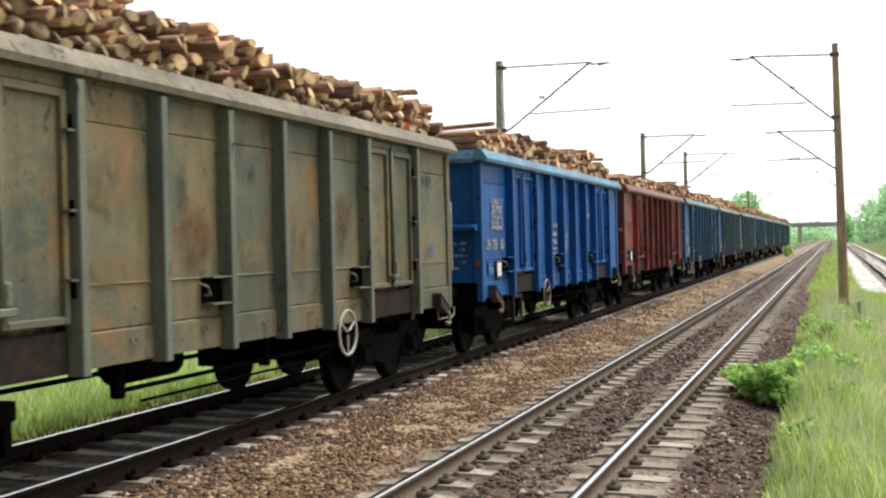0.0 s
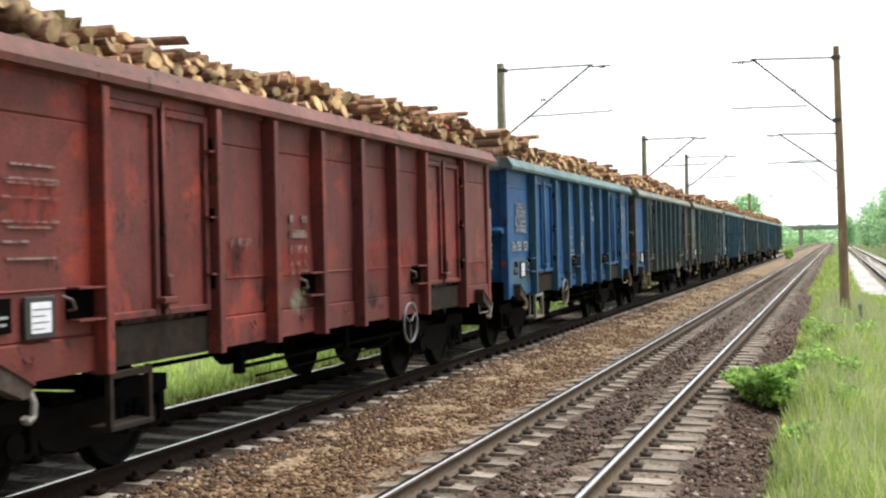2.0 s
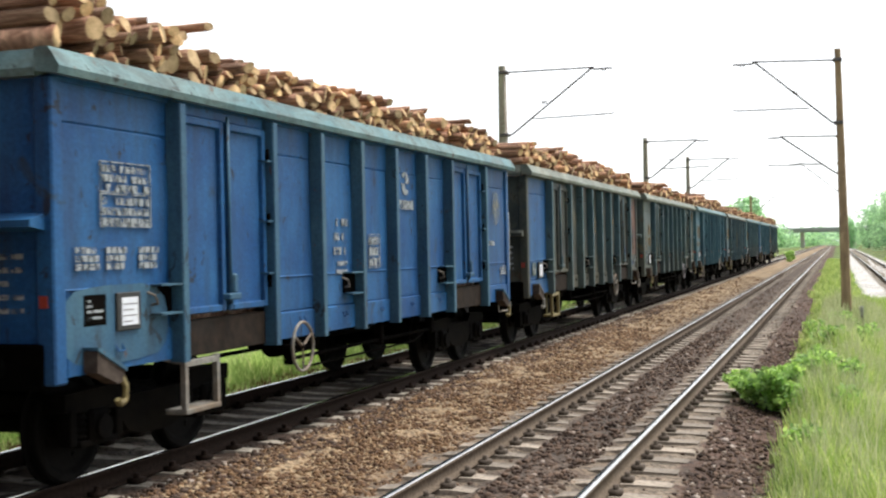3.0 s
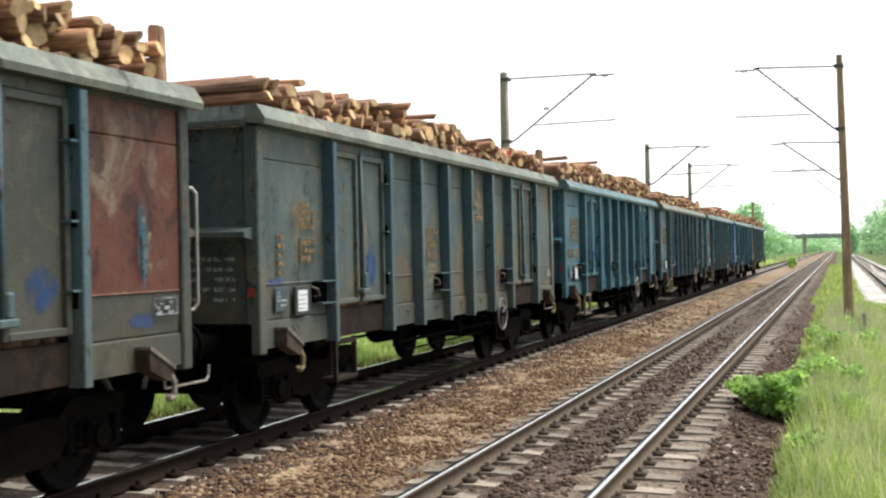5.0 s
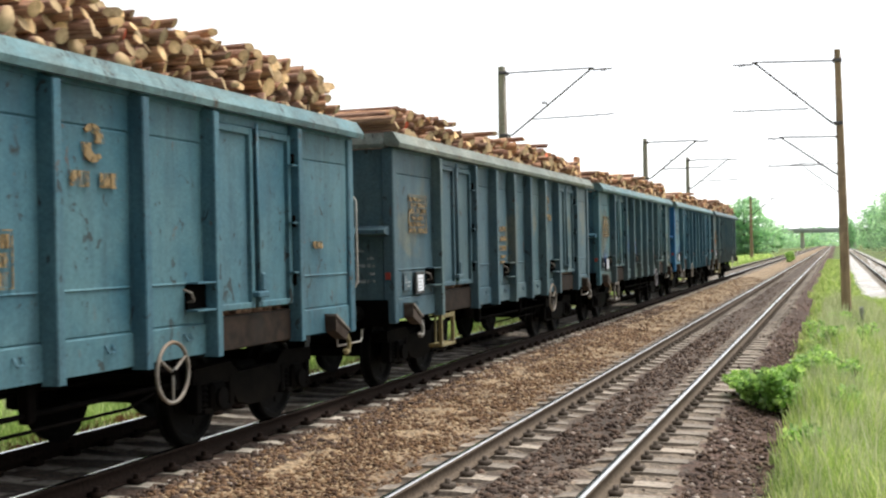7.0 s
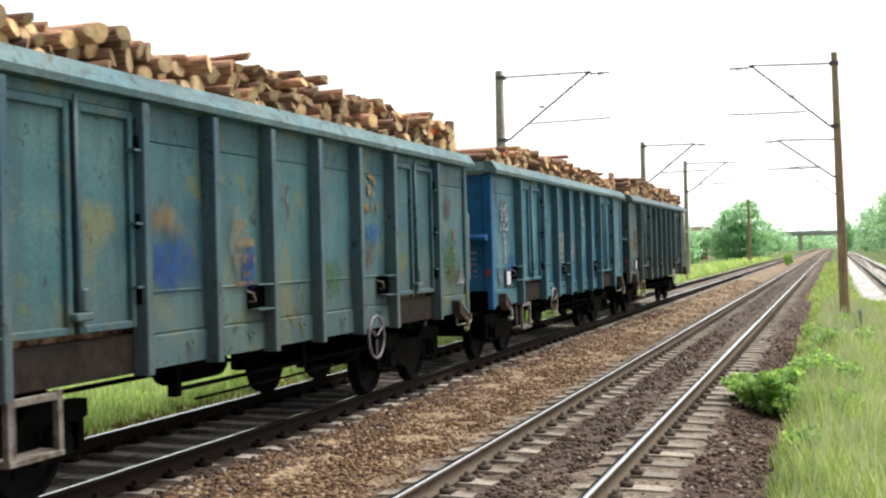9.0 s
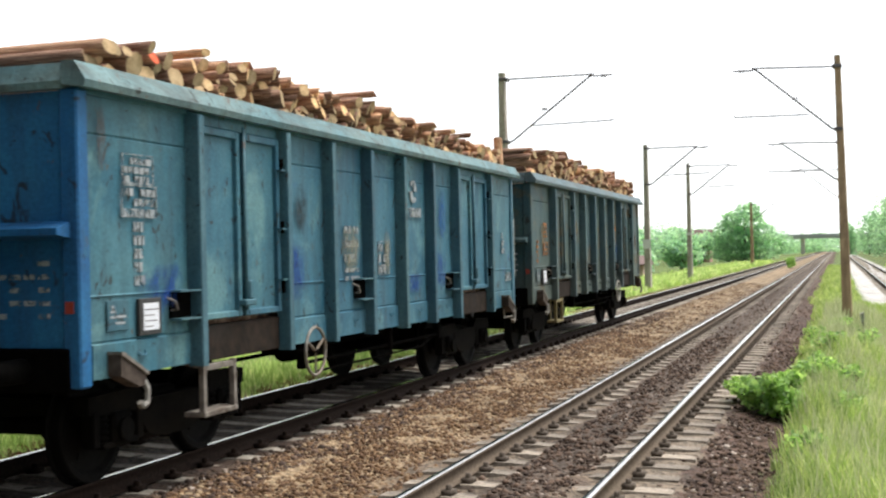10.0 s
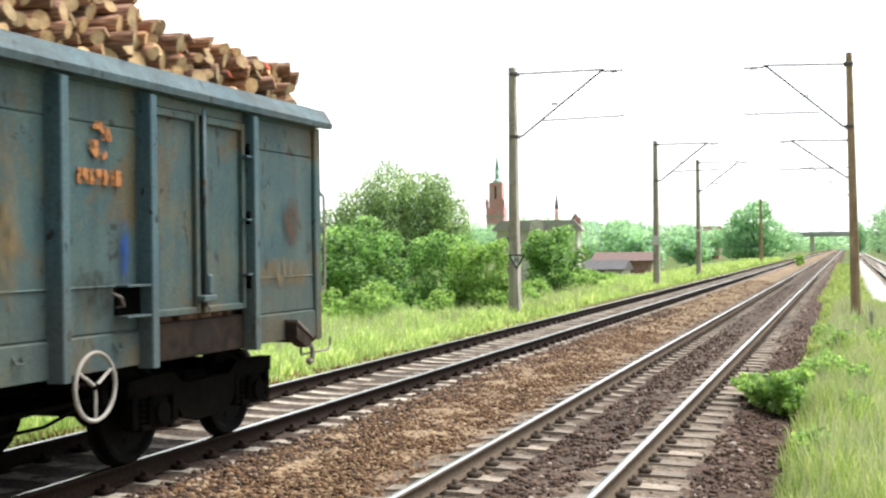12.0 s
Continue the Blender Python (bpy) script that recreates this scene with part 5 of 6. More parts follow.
def grass(name, label, spans, material, seed, width=0.006, droop=0.5):
    """Blades in tufts, joined. spans: x range, y range, count, least and greatest height."""
    rng = np.random.default_rng(seed)
    vs = []
    for (x0, x1), (y0, y1), cnt, h0, h1 in spans:
        tufts = max(1, cnt // 9)
        tx, ty = rng.uniform(x0, x1, tufts), y0 + (y1 - y0) * rng.random(tufts) ** 1.5
        th = rng.uniform(0.5, 1.0, tufts) * (0.7 + 0.5 * np.sin(tx * 2.3 + ty * 0.9) * np.sin(ty * 0.41 + 1.0))
        edge = np.minimum(tx - x0, x1 - tx)
        th *= np.clip(0.45 + edge * 1.6, 0.35, 1.0)
        pick = rng.integers(0, tufts, cnt)
        x, y = tx[pick] + rng.normal(0, 0.07, cnt), ty[pick] + rng.normal(0, 0.07, cnt)
        hgt = (h0 + (h1 - h0) * np.clip(th[pick], 0.1, 1.2)) * rng.uniform(0.55, 1.1, cnt)
        a, lean = rng.uniform(0, math.tau, cnt), rng.uniform(0.1, droop, cnt) * hgt
        z = level(x, y) - 0.01
        face = rng.uniform(0, math.pi, cnt)
        w = width * rng.uniform(0.7, 1.5, cnt) * (1 + y / 26)
        dx, dy = np.cos(face) * w, np.sin(face) * w
        for k in range(1):
            b0 = np.stack([x - dx, y - dy, z], -1)
            b1 = np.stack([x + dx, y + dy, z], -1)
            mx, my, mz = x + np.cos(a) * lean * 0.35, y + np.sin(a) * lean * 0.35, z + hgt * 0.6
            m0 = np.stack([mx - dx * 0.8, my - dy * 0.8, mz], -1)
            m1 = np.stack([mx + dx * 0.8, my + dy * 0.8, mz], -1)
            ex, ey, ez = x + np.cos(a) * lean, y + np.sin(a) * lean, z + hgt
            t0 = np.stack([ex - dx * 0.15, ey - dy * 0.15, ez], -1)
            t1 = np.stack([ex + dx * 0.15, ey + dy * 0.15, ez], -1)
            vs.append(np.stack([b0, b1, m0, m1, t0, t1], 1).reshape(-1, 3))
    v = np.concatenate(vs)
    k = np.arange(len(v) // 6)[:, None] * 6
    f = np.concatenate([k + np.array([[0, 1, 3, 2]]), k + np.array([[2, 3, 5, 4]])])
    ob = raw(name, v, f, material)
    tagged(ob, label, "grass", kind="stuff")


grass("verge_grass", "tall bright green grass on the verge", [((-0.55, 1.5), (7, 26), 42000, 0.15, 0.62), ((-0.75, 1.3), (22, 55), 26000, 0.10, 0.34),
      ((-1.0, 0.9), (50, 150), 14000, 0.12, 0.4), ((5.4, 9), (40, 160), 9000, 0.2, 0.6), ((0.5, 2.3), (27, 52), 8000, 0.2, 0.5)], M_GRASS, 21)
grass("meadow_grass", "long yellow-green grass beyond the far track", [((-13.5, -8.75), (10, 34), 62000, 0.12, 0.5), ((-9.3, -8.25), (6, 40), 9000, 0.04, 0.16), ((-16, -9.3), (30, 80), 36000, 0.15, 0.6),
      ((-15, -9.2), (70, 190), 30000, 0.2, 0.7), ((-30, -13), (14, 60), 16000, 0.2, 0.6)], M_GRASSL, 22)
grass("seeding_grass", "pale seeding grass stalks above the verge", [((-0.45, 1.3), (8, 45), 8000, 0.40, 0.85), ((-14, -9.6), (12, 60), 5000, 0.4, 0.8)], M_SEED, 24, width=0.004, droop=0.3)
grass("reddish_weed_strip", "low reddish weeds along the ballast shoulder", [((-9.1, -8.35), (8, 36), 5000, 0.03, 0.14)], M_RUSTW, 23)


def leaf_cloud(blobs, count, size, seed, hang=0.0, gaps=0.12):
    """Leaf quads spread over lumpy blobs; hang draws some of them out into drooping strands."""
    rng = np.random.default_rng(seed)
    c = np.array([b[:3] for b in blobs], float)
    r = np.array([b[3:6] for b in blobs], float)
    vol = r.prod(1) ** (2 / 3)
    pick = rng.choice(len(blobs), count, p=vol / vol.sum())
    d = rng.normal(0, 1, (count, 3))
    d /= np.linalg.norm(d, axis=1)[:, None]
    lump = 1 + 0.16 * np.sin(d[:, 0] * 7 + pick) * np.sin(d[:, 1] * 6 + 2 * pick) + 0.12 * np.sin(d[:, 2] * 11 + pick * 1.7)
    p = c[pick] + d * r[pick] * (lump * rng.uniform(0.55, 1.04, count) ** 0.6)[:, None]
    keep = np.sin(p[:, 0] * 3.1 / (size * 9) + seed) * np.sin(p[:, 2] * 3.3 / (size * 9)) * np.sin(p[:, 1] * 2.7 / (size * 9)) > -1 + gaps * 3
    p = p[keep]
    if hang:
        p[:, 2] -= hang * rng.random(len(p)) ** 2
    n = len(p)
    u = rng.normal(0, 1, (n, 3))
    u[:, 2] = u[:, 2] * 0.5 - (0.9 if hang else 0.15)
    u /= np.linalg.norm(u, axis=1)[:, None]
    w = np.cross(u, rng.normal(0, 1, (n, 3)))
    w /= np.linalg.norm(w, axis=1)[:, None]
    s = (size * rng.uniform(0.6, 1.35, n))[:, None]
    nrm = np.cross(u, w)
    v = np.stack([p - u * s, p + w * s * 0.55 + nrm * s * 0.12, p + u * s, p - w * s * 0.55 + nrm * s * 0.12], 1).reshape(-1, 3)
    f = np.arange(n * 4).reshape(-1, 4)
    return v, f


def plant(name, label, x, y, blobs, count, size, material, seed, trunk=0.0, hang=0.0, category="tree", stems=5):
    """A tree or shrub: trunk or stems with limbs, and a crown of separate leaves."""
    z = float(level(x, y))
    t = empty(name)
    t.location = (x, y, z)
    tagged(t, label, category)
    rng = random.Random(seed)
    bm = bmesh.new()
    if trunk:
        top = max(b[2] for b in blobs)
        add_tube(bm, (0, 0, -0.2), (0.1, 0.05, top * 0.45), trunk, trunk * 0.7, 9)
        add_tube(bm, (0.1, 0.05, top * 0.45), (0.0, 0.1, top * 0.95), trunk * 0.7, trunk * 0.15, 8)
        for b in blobs:
            add_tube(bm, (0.1 * rng.random(), 0.05, top * rng.uniform(0.25, 0.55)), (b[0] * 0.9, b[1] * 0.9, b[2]), trunk * 0.35, trunk * 0.06, 6)
        part("trunk", bm, M_TRUNK, t)
    else:
        for k in range(stems):
            b = blobs[k % len(blobs)]
            add_tube(bm, (rng.uniform(-0.15, 0.15), rng.uniform(-0.15, 0.15), -0.1), (b[0] + rng.uniform(-0.3, 0.3) * b[3], b[1], b[2] + 0.3 * b[5]), 0.03 + 0.006 * b[5], 0.008, 6)
        part("stem", bm, M_TRUNK, t)
    v, f = leaf_cloud(blobs, count, size, seed, hang)
    v[:, 2] = np.maximum(v[:, 2], 0.02)
    raw("crown", v, f, material, t)
    return t


def lumps(w, d, h, n, seed, base=0.25, small=0.42):
    """Blobs that fill a rough dome of width w, depth d and height h."""
    rng = random.Random(seed)
    out = []
    for k in range(n):
        a, q = rng.uniform(0, math.tau), math.sqrt(rng.random())
        z = h * rng.uniform(base, 0.82)
        shrink = math.sqrt(max(0.1, 1 - (z / h) ** 2.2))
        r = small * rng.uniform(0.7, 1.15)
        out.append((q * math.cos(a) * w * 0.5 * shrink, q * math.sin(a) * d * 0.5 * shrink, z, w * r * 0.5, d * r * 0.5, h * r * 0.5))
    out.append((0, 0, h * 0.45, w * 0.33, d * 0.33, h * 0.42))
    return out


# shrubs beside the running track
plant("shrub", "low bright green shrub at the ballast edge", -0.85, 16.9, lumps(1.0, 1.5, 0.66, 22, 1, 0.12, 0.3), 3000, 0.05, M_LEAFY, 31, category="shrub", stems=9)
plant("shrub", "small trailing green shrub over the dark gravel", -1.2, 17.6, lumps(0.7, 0.9, 0.45, 9, 2), 1300, 0.04, M_LEAFY, 32, category="shrub")
plant("shrub", "leafy green shrub growing among tall verge grass", -0.35, 21.8, lumps(0.8, 2.4, 0.55, 16, 3, 0.12, 0.28), 2200, 0.045, M_LEAFY, 33, category="shrub", stems=8)
plant("shrub", "leafy weeds around the concrete mast foot", 0.0, 34.0, lumps(0.9, 2.6, 0.5, 12, 4, 0.12, 0.3), 2200, 0.05, M_LEAFY, 34, category="shrub", stems=8)
for k, (x, y, w, h) in enumerate(((-0.35, 13.0, 0.5, 0.45), (0.1, 15.5, 0.6, 0.6), (-0.2, 25.5, 0.7, 0.7), (0.5, 28.0, 0.8, 0.7), (-0.5, 30.0, 0.6, 0.5), (0.15, 19.5, 0.6, 0.65))):
    plant("weed", "broad-leaved green weed among the verge grass", x, y, lumps(w, w * 1.4, h, 7, 20 + k), 420, 0.04, M_LEAFY, 120 + k, category="weed", stems=6)
plant("shrub", "small round shrub in the gravel between the tracks", -4.65, 131.0, lumps(1.1, 1.8, 1.15, 9, 5), 700, 0.11, M_LEAFY, 35, category="shrub")
# thicket beyond the far track
plant("weeping_birch", "large dull green weeping birch with drooping twigs", -21.6, 58, [(-3.4, 0, 3.9, 1.4, 1.6, 1.3), (-2.2, 0, 5.0, 1.3, 1.6, 1.2), (-0.6, 0, 6.2, 1.3, 1.6, 1.2), (1.3, 0, 5.8, 1.2, 1.6, 1.1),
      (2.6, 0.4, 4.4, 1.0, 1.5, 1.3), (0.4, 0.2, 4.3, 2.2, 2.0, 1.9), (-1.4, 0.4, 3.2, 2.6, 2, 1.8), (2.1, -0.2, 6.0, 0.8, 0.9, 0.8), (2.9, 0.1, 3.2, 0.8, 1.2, 1.2)], 52000, 0.075, M_LEAFB, 41, trunk=0.2, hang=2.2)
plant("bush", "dense dark green bush in the thicket", -18.0, 43, lumps(4.6, 4.0, 4.2, 38, 6, 0.1, 0.27), 15000, 0.085, M_LEAF, 42, category="bush", stems=9)
plant("bush", "tall mid-green bush in the thicket", -14.9, 45, lumps(3.6, 3.4, 3.5, 34, 7, 0.1, 0.27), 11000, 0.08, M_LEAF, 43, category="bush", stems=8)
plant("bush", "bright yellow-green round bush beside the far track", -12.0, 40.2, lumps(3.0, 2.6, 2.75, 34, 8, 0.08, 0.27), 11000, 0.07, M_LEAFY, 44, category="bush", stems=8)
plant("bush", "small yellow-green shrub at the thicket foot", -15.6, 39.0, lumps(2.4, 2.0, 1.5, 24, 9, 0.1, 0.3), 4500, 0.07, M_LEAFY, 45, category="bush")
plant("bush", "mid-green bush beside the signed mast", -13.6, 58, lumps(3.5, 3.0, 3.9, 34, 10, 0.08, 0.27), 10000, 0.085, M_LEAF, 46, category="bush", stems=7)
plant("bush", "green bush in the overgrown bank", -22.5, 48, lumps(4.4, 4.2, 4.0, 36, 11, 0.1, 0.27), 10000, 0.09, M_LEAF, 47, category="bush", stems=8)
plant("bush", "green bush on the overgrown bank", -16.6, 78, lumps(4.6, 4, 1.3, 10, 12), 4500, 0.11, M_LEAFY, 48, category="bush", stems=7)
for k, (x, y, w, h) in enumerate(((-13.6, 35.5, 1.2, 0.9), (-12.9, 38.2, 1.3, 1.1), (-14.6, 36.8, 1.5, 1.2), (-16.8, 37.5, 1.8, 1.5), (-11.2, 43.5, 1.4, 0.9), (-12.6, 50.0, 1.6, 1.1), (-11.6, 56.0, 1.4, 1.0), (-18.6, 38.5, 2.0, 1.8))):
    plant("bush", "low yellow-green scrub at the thicket edge", x, y, lumps(w, w * 1.2, h, 14, 140 + k, 0.1, 0.32), 1500, 0.06, M_LEAFY, 150 + k, category="bush", stems=7)
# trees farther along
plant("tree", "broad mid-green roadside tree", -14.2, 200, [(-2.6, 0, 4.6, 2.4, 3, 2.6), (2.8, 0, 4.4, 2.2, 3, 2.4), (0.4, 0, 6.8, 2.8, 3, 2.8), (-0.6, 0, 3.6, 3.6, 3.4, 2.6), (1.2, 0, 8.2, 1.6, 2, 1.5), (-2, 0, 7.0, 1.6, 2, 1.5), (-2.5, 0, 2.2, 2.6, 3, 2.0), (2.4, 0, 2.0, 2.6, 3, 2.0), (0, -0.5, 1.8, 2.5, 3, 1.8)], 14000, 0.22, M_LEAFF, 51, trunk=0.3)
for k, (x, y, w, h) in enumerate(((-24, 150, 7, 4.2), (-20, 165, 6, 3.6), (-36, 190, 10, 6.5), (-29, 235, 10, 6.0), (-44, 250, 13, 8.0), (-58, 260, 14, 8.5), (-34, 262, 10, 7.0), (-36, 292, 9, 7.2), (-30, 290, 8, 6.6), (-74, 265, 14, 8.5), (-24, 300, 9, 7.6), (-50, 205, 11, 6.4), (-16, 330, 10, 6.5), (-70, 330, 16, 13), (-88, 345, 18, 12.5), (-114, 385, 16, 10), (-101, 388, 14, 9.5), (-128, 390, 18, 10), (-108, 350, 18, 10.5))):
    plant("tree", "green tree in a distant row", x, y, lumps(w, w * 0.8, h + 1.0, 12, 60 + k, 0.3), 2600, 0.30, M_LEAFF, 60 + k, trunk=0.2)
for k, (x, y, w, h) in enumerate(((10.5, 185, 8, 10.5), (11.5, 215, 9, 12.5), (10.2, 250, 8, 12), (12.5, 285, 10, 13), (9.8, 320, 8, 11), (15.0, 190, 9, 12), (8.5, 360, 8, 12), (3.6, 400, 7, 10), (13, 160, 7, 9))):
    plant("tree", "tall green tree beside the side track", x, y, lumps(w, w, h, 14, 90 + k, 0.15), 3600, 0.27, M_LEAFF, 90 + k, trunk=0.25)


def far_woods():
    rng = random.Random(8)
    blobs = []
    for k in range(260):
        x = rng.uniform(-330, -45) if k < 190 else rng.uniform(14, 160)
        y = rng.uniform(440, 620) if k < 190 else rng.uniform(330, 560)
        h = rng.uniform(5, 10) + (2 if x < -60 else 0)
        blobs.append((x, y, h * 0.35, rng.uniform(6, 12), rng.uniform(5, 9), h * 0.8))
    for k in range(60):                         # woods closing the view under the bridge
        blobs.append((rng.uniform(-75, 40), rng.uniform(600, 720), 2.5, rng.uniform(6, 11), 6, rng.uniform(4.5, 7)))
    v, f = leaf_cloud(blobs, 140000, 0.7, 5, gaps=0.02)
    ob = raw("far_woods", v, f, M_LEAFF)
    tagged(ob, "distant green tree belt along the horizon", "woods", kind="stuff")


far_woods()


# ---------------------------------------------------------------- catenary masts
def build_mast(label, x, y, top, material, arm, width=0.30, plate=None, leanx=0.0):
    """A tapered concrete mast with a bracket: top tube, diagonal strut and steady arm. arm: direction and reach."""
    z = float(level(x, y)) - 0.3
    m = empty("catenary_mast")
    m.location = (x, y, 0)
    tagged(m, label, "catenary mast", "catenary masts")
    bm = bmesh.new()
    lo = [bm.verts.new((a * width * 0.5, b * width * 0.62, z)) for a, b in ((-1, -1), (1, -1), (1, 1), (-1, 1))]
    hi = [bm.verts.new((leanx + a * width * 0.29, b * width * 0.35, top)) for a, b in ((-1, -1), (1, -1), (1, 1), (-1, 1))]
    for k in range(4):
        bm.faces.new((lo[k], lo[(k + 1) % 4], hi[(k + 1) % 4], hi[k]))
    bm.faces.new(hi)
    bm.faces.new(lo[::-1])
    bmesh.ops.bevel(bm, geom=[e for e in bm.edges if abs(e.verts[0].co.z - e.verts[1].co.z) > 1], offset=0.03, segments=1, affect="EDGES")
    part("pole", bm, material, m)
    d, reach = arm
    zt, zb = top - 0.22, top - 2.15
    fat = 1.0 if y < 50 or (d < 0 and y > 70) else 1.5               # heavier tubes on the older brackets farther on
    k = reach - 0.62
    part("top_tube", pipe([(leanx + d * 0.02, 0, zt + (0.02 if d > 0 else -0.10)), (d * k, 0, zt), (d * (k + 0.06), 0, zt - 0.06), (d * reach, 0, zt - 0.05)], 0.026 * fat), M_TUBE, m)
    part("strut", pipe([(leanx + d * 0.05, 0, zb), (d * 0.30, 0, zb + 0.02), (d * (k - 0.02), 0, zt - 0.02)], 0.030 * fat), M_TUBE, m)
    part("steady_arm", pipe([(d * 0.95, 0, zb + 0.47), (d * (reach - 0.15), 0, zb + 0.50), (d * (reach + 0.02), 0, zb + 0.52)], 0.021 * fat), M_TUBE, m)
    for (bx, bz) in ((0.1, zt + (0.01 if d > 0 else -0.10)), (0.1, zb)):
        part("clamp", box((d * bx - 0.16, -0.16, bz - 0.05), (d * bx + 0.10, 0.16, bz + 0.05), 0.01), M_TUBE, m)
    for (bx, bz) in ((k, zt), (1.35, zb + 0.98), (reach - 0.25, zt - 0.05)):
        bm = bmesh.new()
        for q in range(3):
            add_tube(bm, (d * (bx - 0.09 + 0.06 * q), 0, bz - 0.02), (d * (bx - 0.06 + 0.06 * q), 0, bz - 0.02), 0.05, seg=8)
        part("insulator", bm, M_TUBE, m)
    if plate:
        px, pz, pw, ph = plate
        part("number_plate", box((px - pw / 2, -0.24, pz - ph / 2), (px + pw / 2, -0.225, pz + ph / 2)), M_SIGN, m, "plain white plate")
        part("plate_bracket", box((px - 0.05, -0.224, pz - 0.06), (px + 0.05, -0.1, pz + 0.06)), M_TUBE, m)
    return m


build_mast("slender grey concrete catenary mast beside the far track", -9.80, 36.45, 7.6, M_MASTG, (1, 3.45), 0.34)
build_mast("warm brown concrete catenary mast on the grassy verge", 0.24, 37.2, 7.55, M_MAST, (-1, 3.1), 0.30, leanx=-0.12)
build_mast("brown concrete catenary mast close by on the verge", 1.15, 17.6, 7.55, M_MAST, (-1, 3.8), 0.30)
build_mast("grey concrete catenary mast with a white plate", -9.72, 65.5, 7.7, M_MASTG, (1, 3.35), 0.36, (0.0, 2.35, 0.42, 0.5))
build_mast("brown catenary mast standing on the verge farther on", 0.30, 63.0, 7.45, M_MAST, (-1, 3.5), 0.30, leanx=-0.1)
build_mast("dark concrete catenary mast in the far grass", -9.75, 85.3, 8.0, M_MASTG, (1, 3.4), 0.36, (0.0, 3.1, 0.36, 0.18))
build_mast("brown catenary mast far along the verge", 0.35, 84.0, 7.4, M_MAST, (-1, 3.2), 0.36)
build_mast("brown catenary mast before the broad tree", -9.9, 152, 7.6, M_MAST, (1, 3.3), 0.42)


def build_warning_post():
    """A striped marker post with a triangular white board, point down, black edged."""
    t = empty("marker_sign")
    t.location = (-9.60, 36.0, float(level(-9.6, 36.0)))
    tagged(t, "white triangular marker board with black edge on a post", "railway sign")
    part("post", tube((0, 0, -0.2), (0, 0, 1.95), 0.04), M_WHITE, t)
    part("board", prism([(-0.27, 1.98), (0.0, 1.50), (0.27, 1.98)], 1, -0.075, -0.055), M_BLACK, t, "black-edged triangular board")
    part("board_face", prism([(-0.185, 1.93), (0.0, 1.60), (0.185, 1.93)], 1, -0.08, -0.0755), M_SIGN, t, "white board face")
    part("board_mark", box((-0.06, -0.085, 1.74), (-0.015, -0.0805, 1.90)), M_BLACK, t)
    part("board_mark", box((0.015, -0.085, 1.74), (0.06, -0.0805, 1.90)), M_BLACK, t)


build_warning_post()
for y, h in ((36.0, 0.55), (33.5, 0.7)):
    stake = part("marker_stake", box((0.55, y, float(level(0.55, y)) - 0.1), (0.63, y + 0.08, float(level(0.55, y)) + h), 0.01), M_WHITE, None)
    tagged(stake, "short white wooden stake in the verge grass", "stake", "verge stakes")

# ---------------------------------------------------------------- buildings and bridge in the distance
M_RENDER = surface("house_render_grey", (0.68, 0.64, 0.60), (0.84, 0.79, 0.74), 3, 0.9, stain=(0.420, 0.390, 0.345))
M_ROOFD = surface("roof_felt_dark", (0.075, 0.075, 0.08), (0.13, 0.128, 0.135), 5, 0.9)
M_ROOFG = surface("roof_sheet_grey", (0.36, 0.34, 0.335), (0.47, 0.45, 0.44), 5, 0.85)
M_TILE = surface("roof_tiles_red", (0.13, 0.085, 0.078), (0.21, 0.14, 0.13), 5, 0.9)
# bricks paled in colour for haze, the church also for its backlit front
M_BRICK = surface("old_brick", (0.346, 0.166, 0.143), (0.510, 0.284, 0.247), 2.5, 0.9, stain=(0.540, 0.420, 0.374), stain_scale=0.5)
M_BRICKP = surface("red_brick_hazed", (0.72, 0.30, 0.30), (0.86, 0.45, 0.44), 2.5, 0.9, stain=(0.635, 0.497, 0.456), stain_scale=0.5)
M_COPPER = surface("green_copper", (0.30, 0.52, 0.45), (0.44, 0.66, 0.58), 3, 0.7)
M_PANE = surface("window_dark", (0.03, 0.035, 0.04), (0.06, 0.065, 0.07), 3, 0.15, bump=0)
M_STONEW = surface("pale_stone", (0.5, 0.45, 0.41), (0.62, 0.57, 0.52), 3, 0.9)
# bridge grey lightened in colour for the haze at its distance
M_STEELB = surface("bridge_grey_hazed", (0.42, 0.46, 0.50), (0.52, 0.56, 0.60), 2, 0.8)


def window(parent, lo, hi):
    """A recessed dark pane in a pale frame on a wall that faces the camera."""
    y = lo[1]
    w = part("window", box((lo[0] - 0.1, y - 0.05, lo[2] - 0.1), (hi[0] + 0.1, y + 0.02, hi[2] + 0.1)), M_STONEW, parent)
    part("pane", box((lo[0], y - 0.056, lo[2]), (hi[0], y - 0.0505, hi[2])), M_PANE, w)


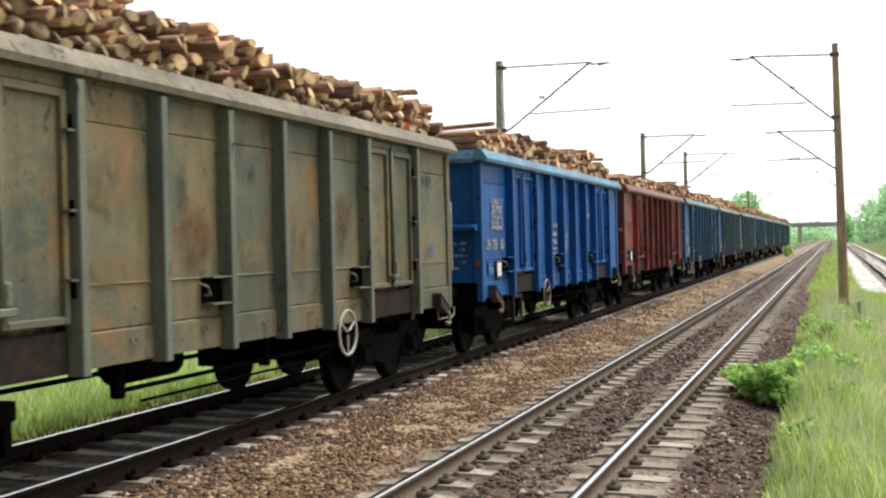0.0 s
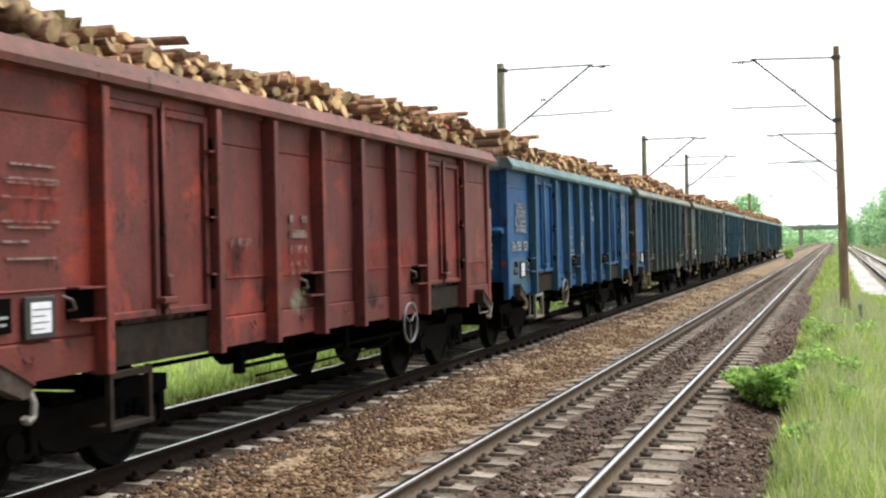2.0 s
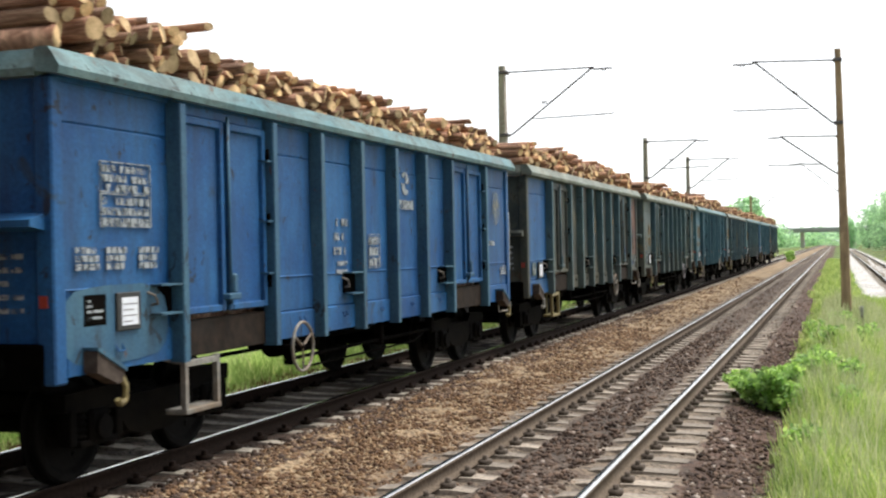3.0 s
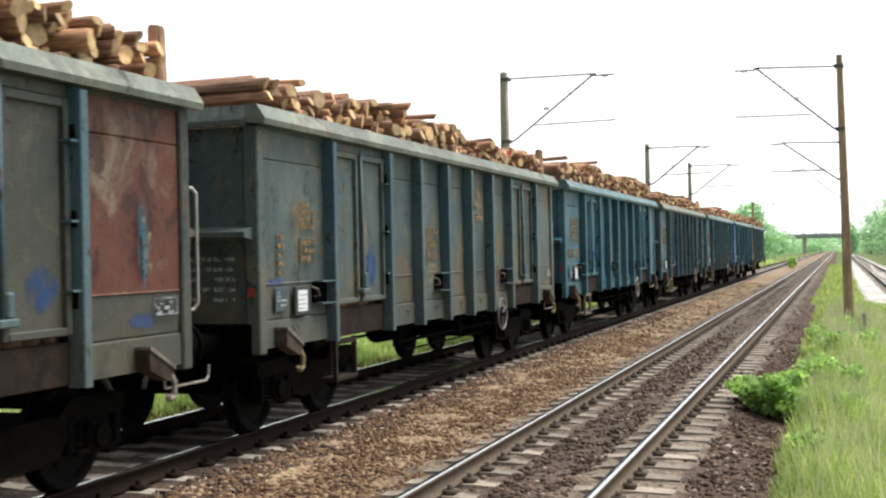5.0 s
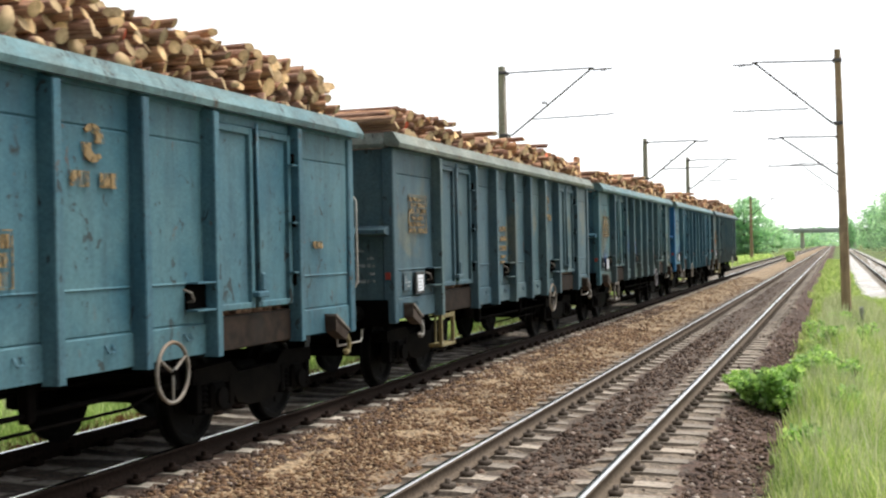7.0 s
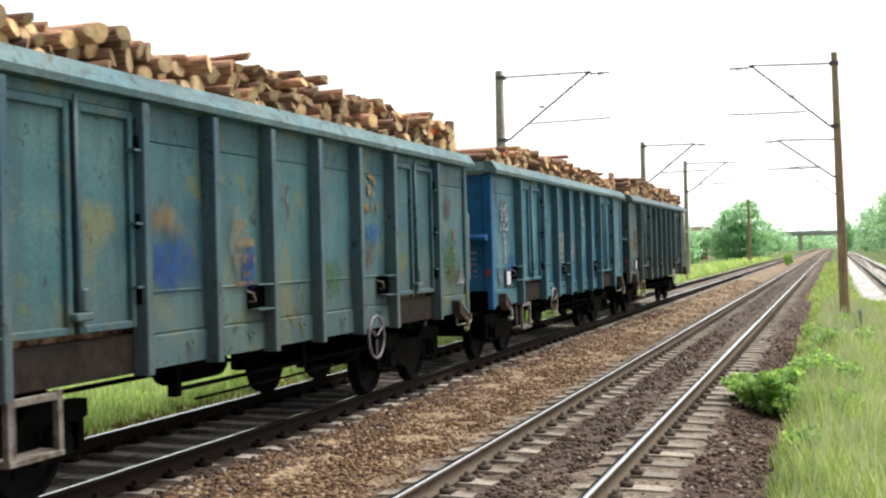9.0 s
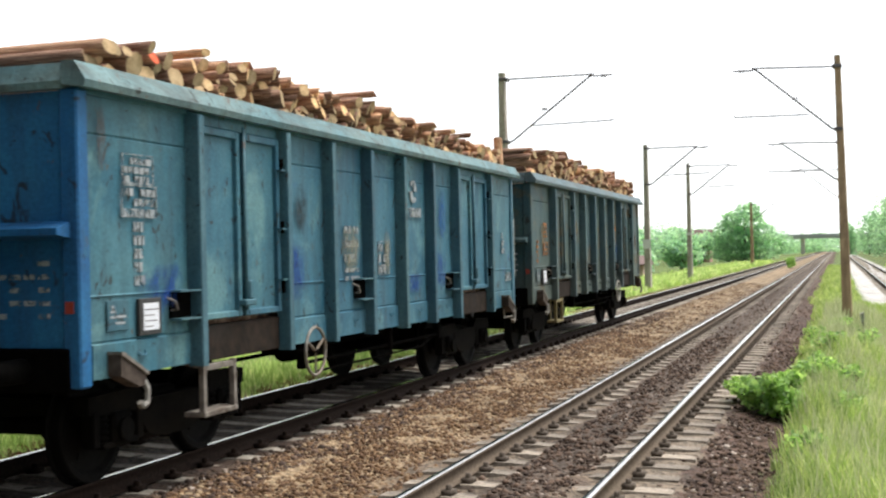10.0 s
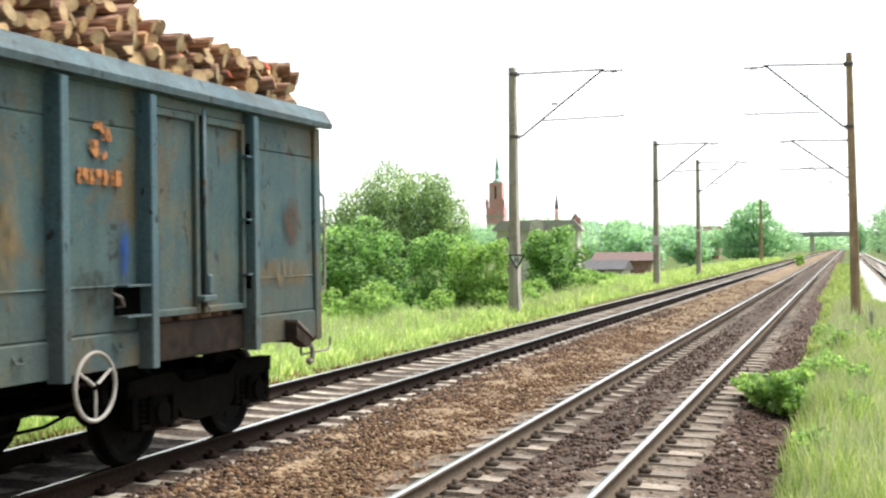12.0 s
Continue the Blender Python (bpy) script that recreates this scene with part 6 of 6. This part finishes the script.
def build_house():
    t = empty("house")
    t.location = (-29.0, 116.5, -0.5)
    t.rotation_euler = (0, 0, radians(10))
    tagged(t, "plain grey rendered house with a dark flat-pitched roof", "house")
    wall = part("wall", box((-4.0, 0, -0.9), (4.0, 8, 4.35)), M_RENDER, t)
    part("roof", prism([(-4.5, 4.3), (-4.3, 4.6), (-3.6, 5.3), (3.6, 5.3), (4.3, 4.6), (4.5, 4.3)], 1, -0.5, 8.5), M_ROOFG, t)
    part("gable_wall", prism([(-0.65, 4.35), (-0.65, 5.0), (0, 5.5), (0.65, 5.0), (0.65, 4.35)], 1, -0.55, -0.505), M_RENDER, t)
    for x in (-3.9, 3.9):
        part("chimney", box((x - 0.3, 3.0, 4.5), (x + 0.3, 3.7, 5.6)), M_BRICK, t)
    for x in (-3.0, -0.4, 2.0):
        window(wall, (x, 0, 2.4), (x + 0.9, 0, 3.7))
        window(wall, (x, 0, 0.4), (x + 0.9, 0, 1.6))


def build_church():
    t = empty("church")
    t.location = (-114.5, 404, -1.2)
    tagged(t, "red brick church tower with a green copper spire", "church")
    tower = part("tower", box((-3.1, -3.4, 0), (3.1, 1.0, 17.5)), M_BRICKP, t)
    part("upper_tower", box((-2.3, -2.4, 17.5), (2.3, 0.6, 26.2)), M_BRICKP, t)
    for x in (-2.9, 2.9):
        part("pinnacle", prism([(x - 0.5, 17.5), (x - 0.5, 19.5), (x, 21.0), (x + 0.5, 19.5), (x + 0.5, 17.5)], 1, -3.4, -2.5), M_BRICKP, t)
    part("pale_band", box((-3.5, -3.5, 14.2), (3.5, -3.41, 14.9)), M_STONEW, t)
    part("gable_band", prism([(-2.5, 17.6), (-1.25, 20.0), (0, 17.9), (1.25, 20.0), (2.5, 17.6), (1.25, 19.0), (0, 17.2), (-1.25, 19.0)], 1, -2.5, -2.41), M_STONEW, t)
    for x in (-1.4, 0.0, 1.4):
        part("belfry_opening", box((x - 0.3, -2.46, 20.6), (x + 0.3, -2.405, 25.0)), M_STONEW if x else M_PANE, tower)
    for x in (-1.8, 1.8):
        part("lancet", box((x - 0.5, -3.46, 10.5), (x + 0.5, -3.405, 13.5)), M_STONEW, tower)
    bm = bmesh.new()
    add_tube(bm, (0, 0, 26.2), (0, 0, 27.6), 2.2, 0.8, 8)
    add_tube(bm, (0, 0, 27.6), (0, 0, 30.5), 0.8, 0.7, 8)
    add_tube(bm, (0, 0, 30.5), (0, 0, 37.0), 0.75, 0.05, 8)
    part("spire", bm, M_COPPER, t, "green copper spire")
    part("nave_wall", box((3.5, 0, 0), (34, 12, 6.5)), M_BRICKP, t)
    part("nave_roof", prism([(-0.6, 6.5), (6, 12.6), (12.6, 6.5)], 0, 3.5, 34.0), M_COPPER, t)
    fl = part("ridge_turret", tube((19.5, 6, 12.0), (19.5, 6, 17.0), 0.7, 0.7, 8), M_BRICKP, t)
    part("turret_spire", tube((19.5, 6, 17.0), (19.5, 6, 22.6), 0.75, 0.05, 8), M_ROOFD, fl)
    part("side_roof", tube((28, -3, 9.0), (28, -3, 15.2), 4.4, 0.05, 4), M_TILE, t)
    part("side_wall", box((25.2, -5.8, 0), (30.8, -0.2, 9.0)), M_BRICKP, t)


def build_sheds():
    for k, (x, y, w, d, h, roof, label) in enumerate(((-24.6, 126, 4.6, 5, 0.9, M_ROOFD, "low shed with a dark felt roof"), (-23.9, 135, 6.6, 6, 1.7, M_TILE, "low brick outbuilding with a red tiled roof"))):
        t = empty("shed")
        t.location = (x, y, -1.2)
        tagged(t, label, "shed")
        part("wall", box((-w / 2, 0, -0.2), (w / 2, d, h)), M_BRICK if k else M_RENDER, t)
        part("roof", prism([(-0.4, h - 0.1), (-0.4, h + 0.05), (d / 2, h + 1.0), (d + 0.4, h + 0.05), (d + 0.4, h - 0.1)], 0, -w / 2 - 0.3, w / 2 + 0.3), roof, t)
        part("door", box((-0.4, -0.04, 0), (0.5, -0.002, min(1.8, h - 0.1))), M_PANE, t)
    t = empty("house")
    t.location = (-33.5, 300, -2.2)
    tagged(t, "distant red brick house among trees", "house")
    wall = part("wall", box((-4, 0, 0), (4, 7, 6.2)), M_BRICK, t)
    part("roof", prism([(-0.4, 6.2), (3.5, 9.2), (7.4, 6.2)], 0, -4.4, 4.4), M_TILE, t)
    for x in (-2.6, 0.4):
        window(wall, (x, 0, 3.6), (x + 1.1, 0, 5.2))


def build_bridge():
    t = empty("road_bridge")
    t.location = (0, 425, 0)
    tagged(t, "grey road overbridge crossing the line on piers", "bridge")
    part("deck", box((-62, -4, 5.0), (38, 4, 5.9)), M_STEELB, t)
    part("parapet", box((-62, -4.25, 5.55), (38, -4.02, 6.5)), M_STEELB, t)
    for x in (-30, -11, 5.5, 20):
        part("pier", box((x - 0.6, -3, -1.5), (x + 0.6, 3, 5.0)), M_RENDER, t)
    for x in (-46, 34):
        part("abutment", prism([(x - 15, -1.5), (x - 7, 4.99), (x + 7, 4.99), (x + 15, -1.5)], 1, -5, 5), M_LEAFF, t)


build_house()
build_church()
build_sheds()
build_bridge()


# ---------------------------------------------------------------- what moves
SLACK = {0: -0.18, 1: 0.22, 2: 0.09, 3: -0.045, 5: 0.04, 6: -0.09, 7: -0.02, 8: 0.02, 9: 0.12, 10: 0.15}    # couplings are not all stretched alike


def motions():
    times = [0.5 * k for k in range(25)]
    for i, (wagon, load) in enumerate(zip(TRAIN, LOADS)):
        rows = [(t, pose(X2, lead(t) + PITCH * (i - 1) + SLACK.get(i, 0.0), Z2)) for t in times]
        walk(wagon, rows)
        walk(load, rows)
    steps = [k / 30 for k in range(361)]
    turns = [(lead(0) - lead(t)) / 0.46 for t in steps]
    for w, (x, y, z) in WHEELS:
        walk(w, [(t, pose(x, y, z, math.degrees(a))) for t, a in zip(steps, turns)])


motions()
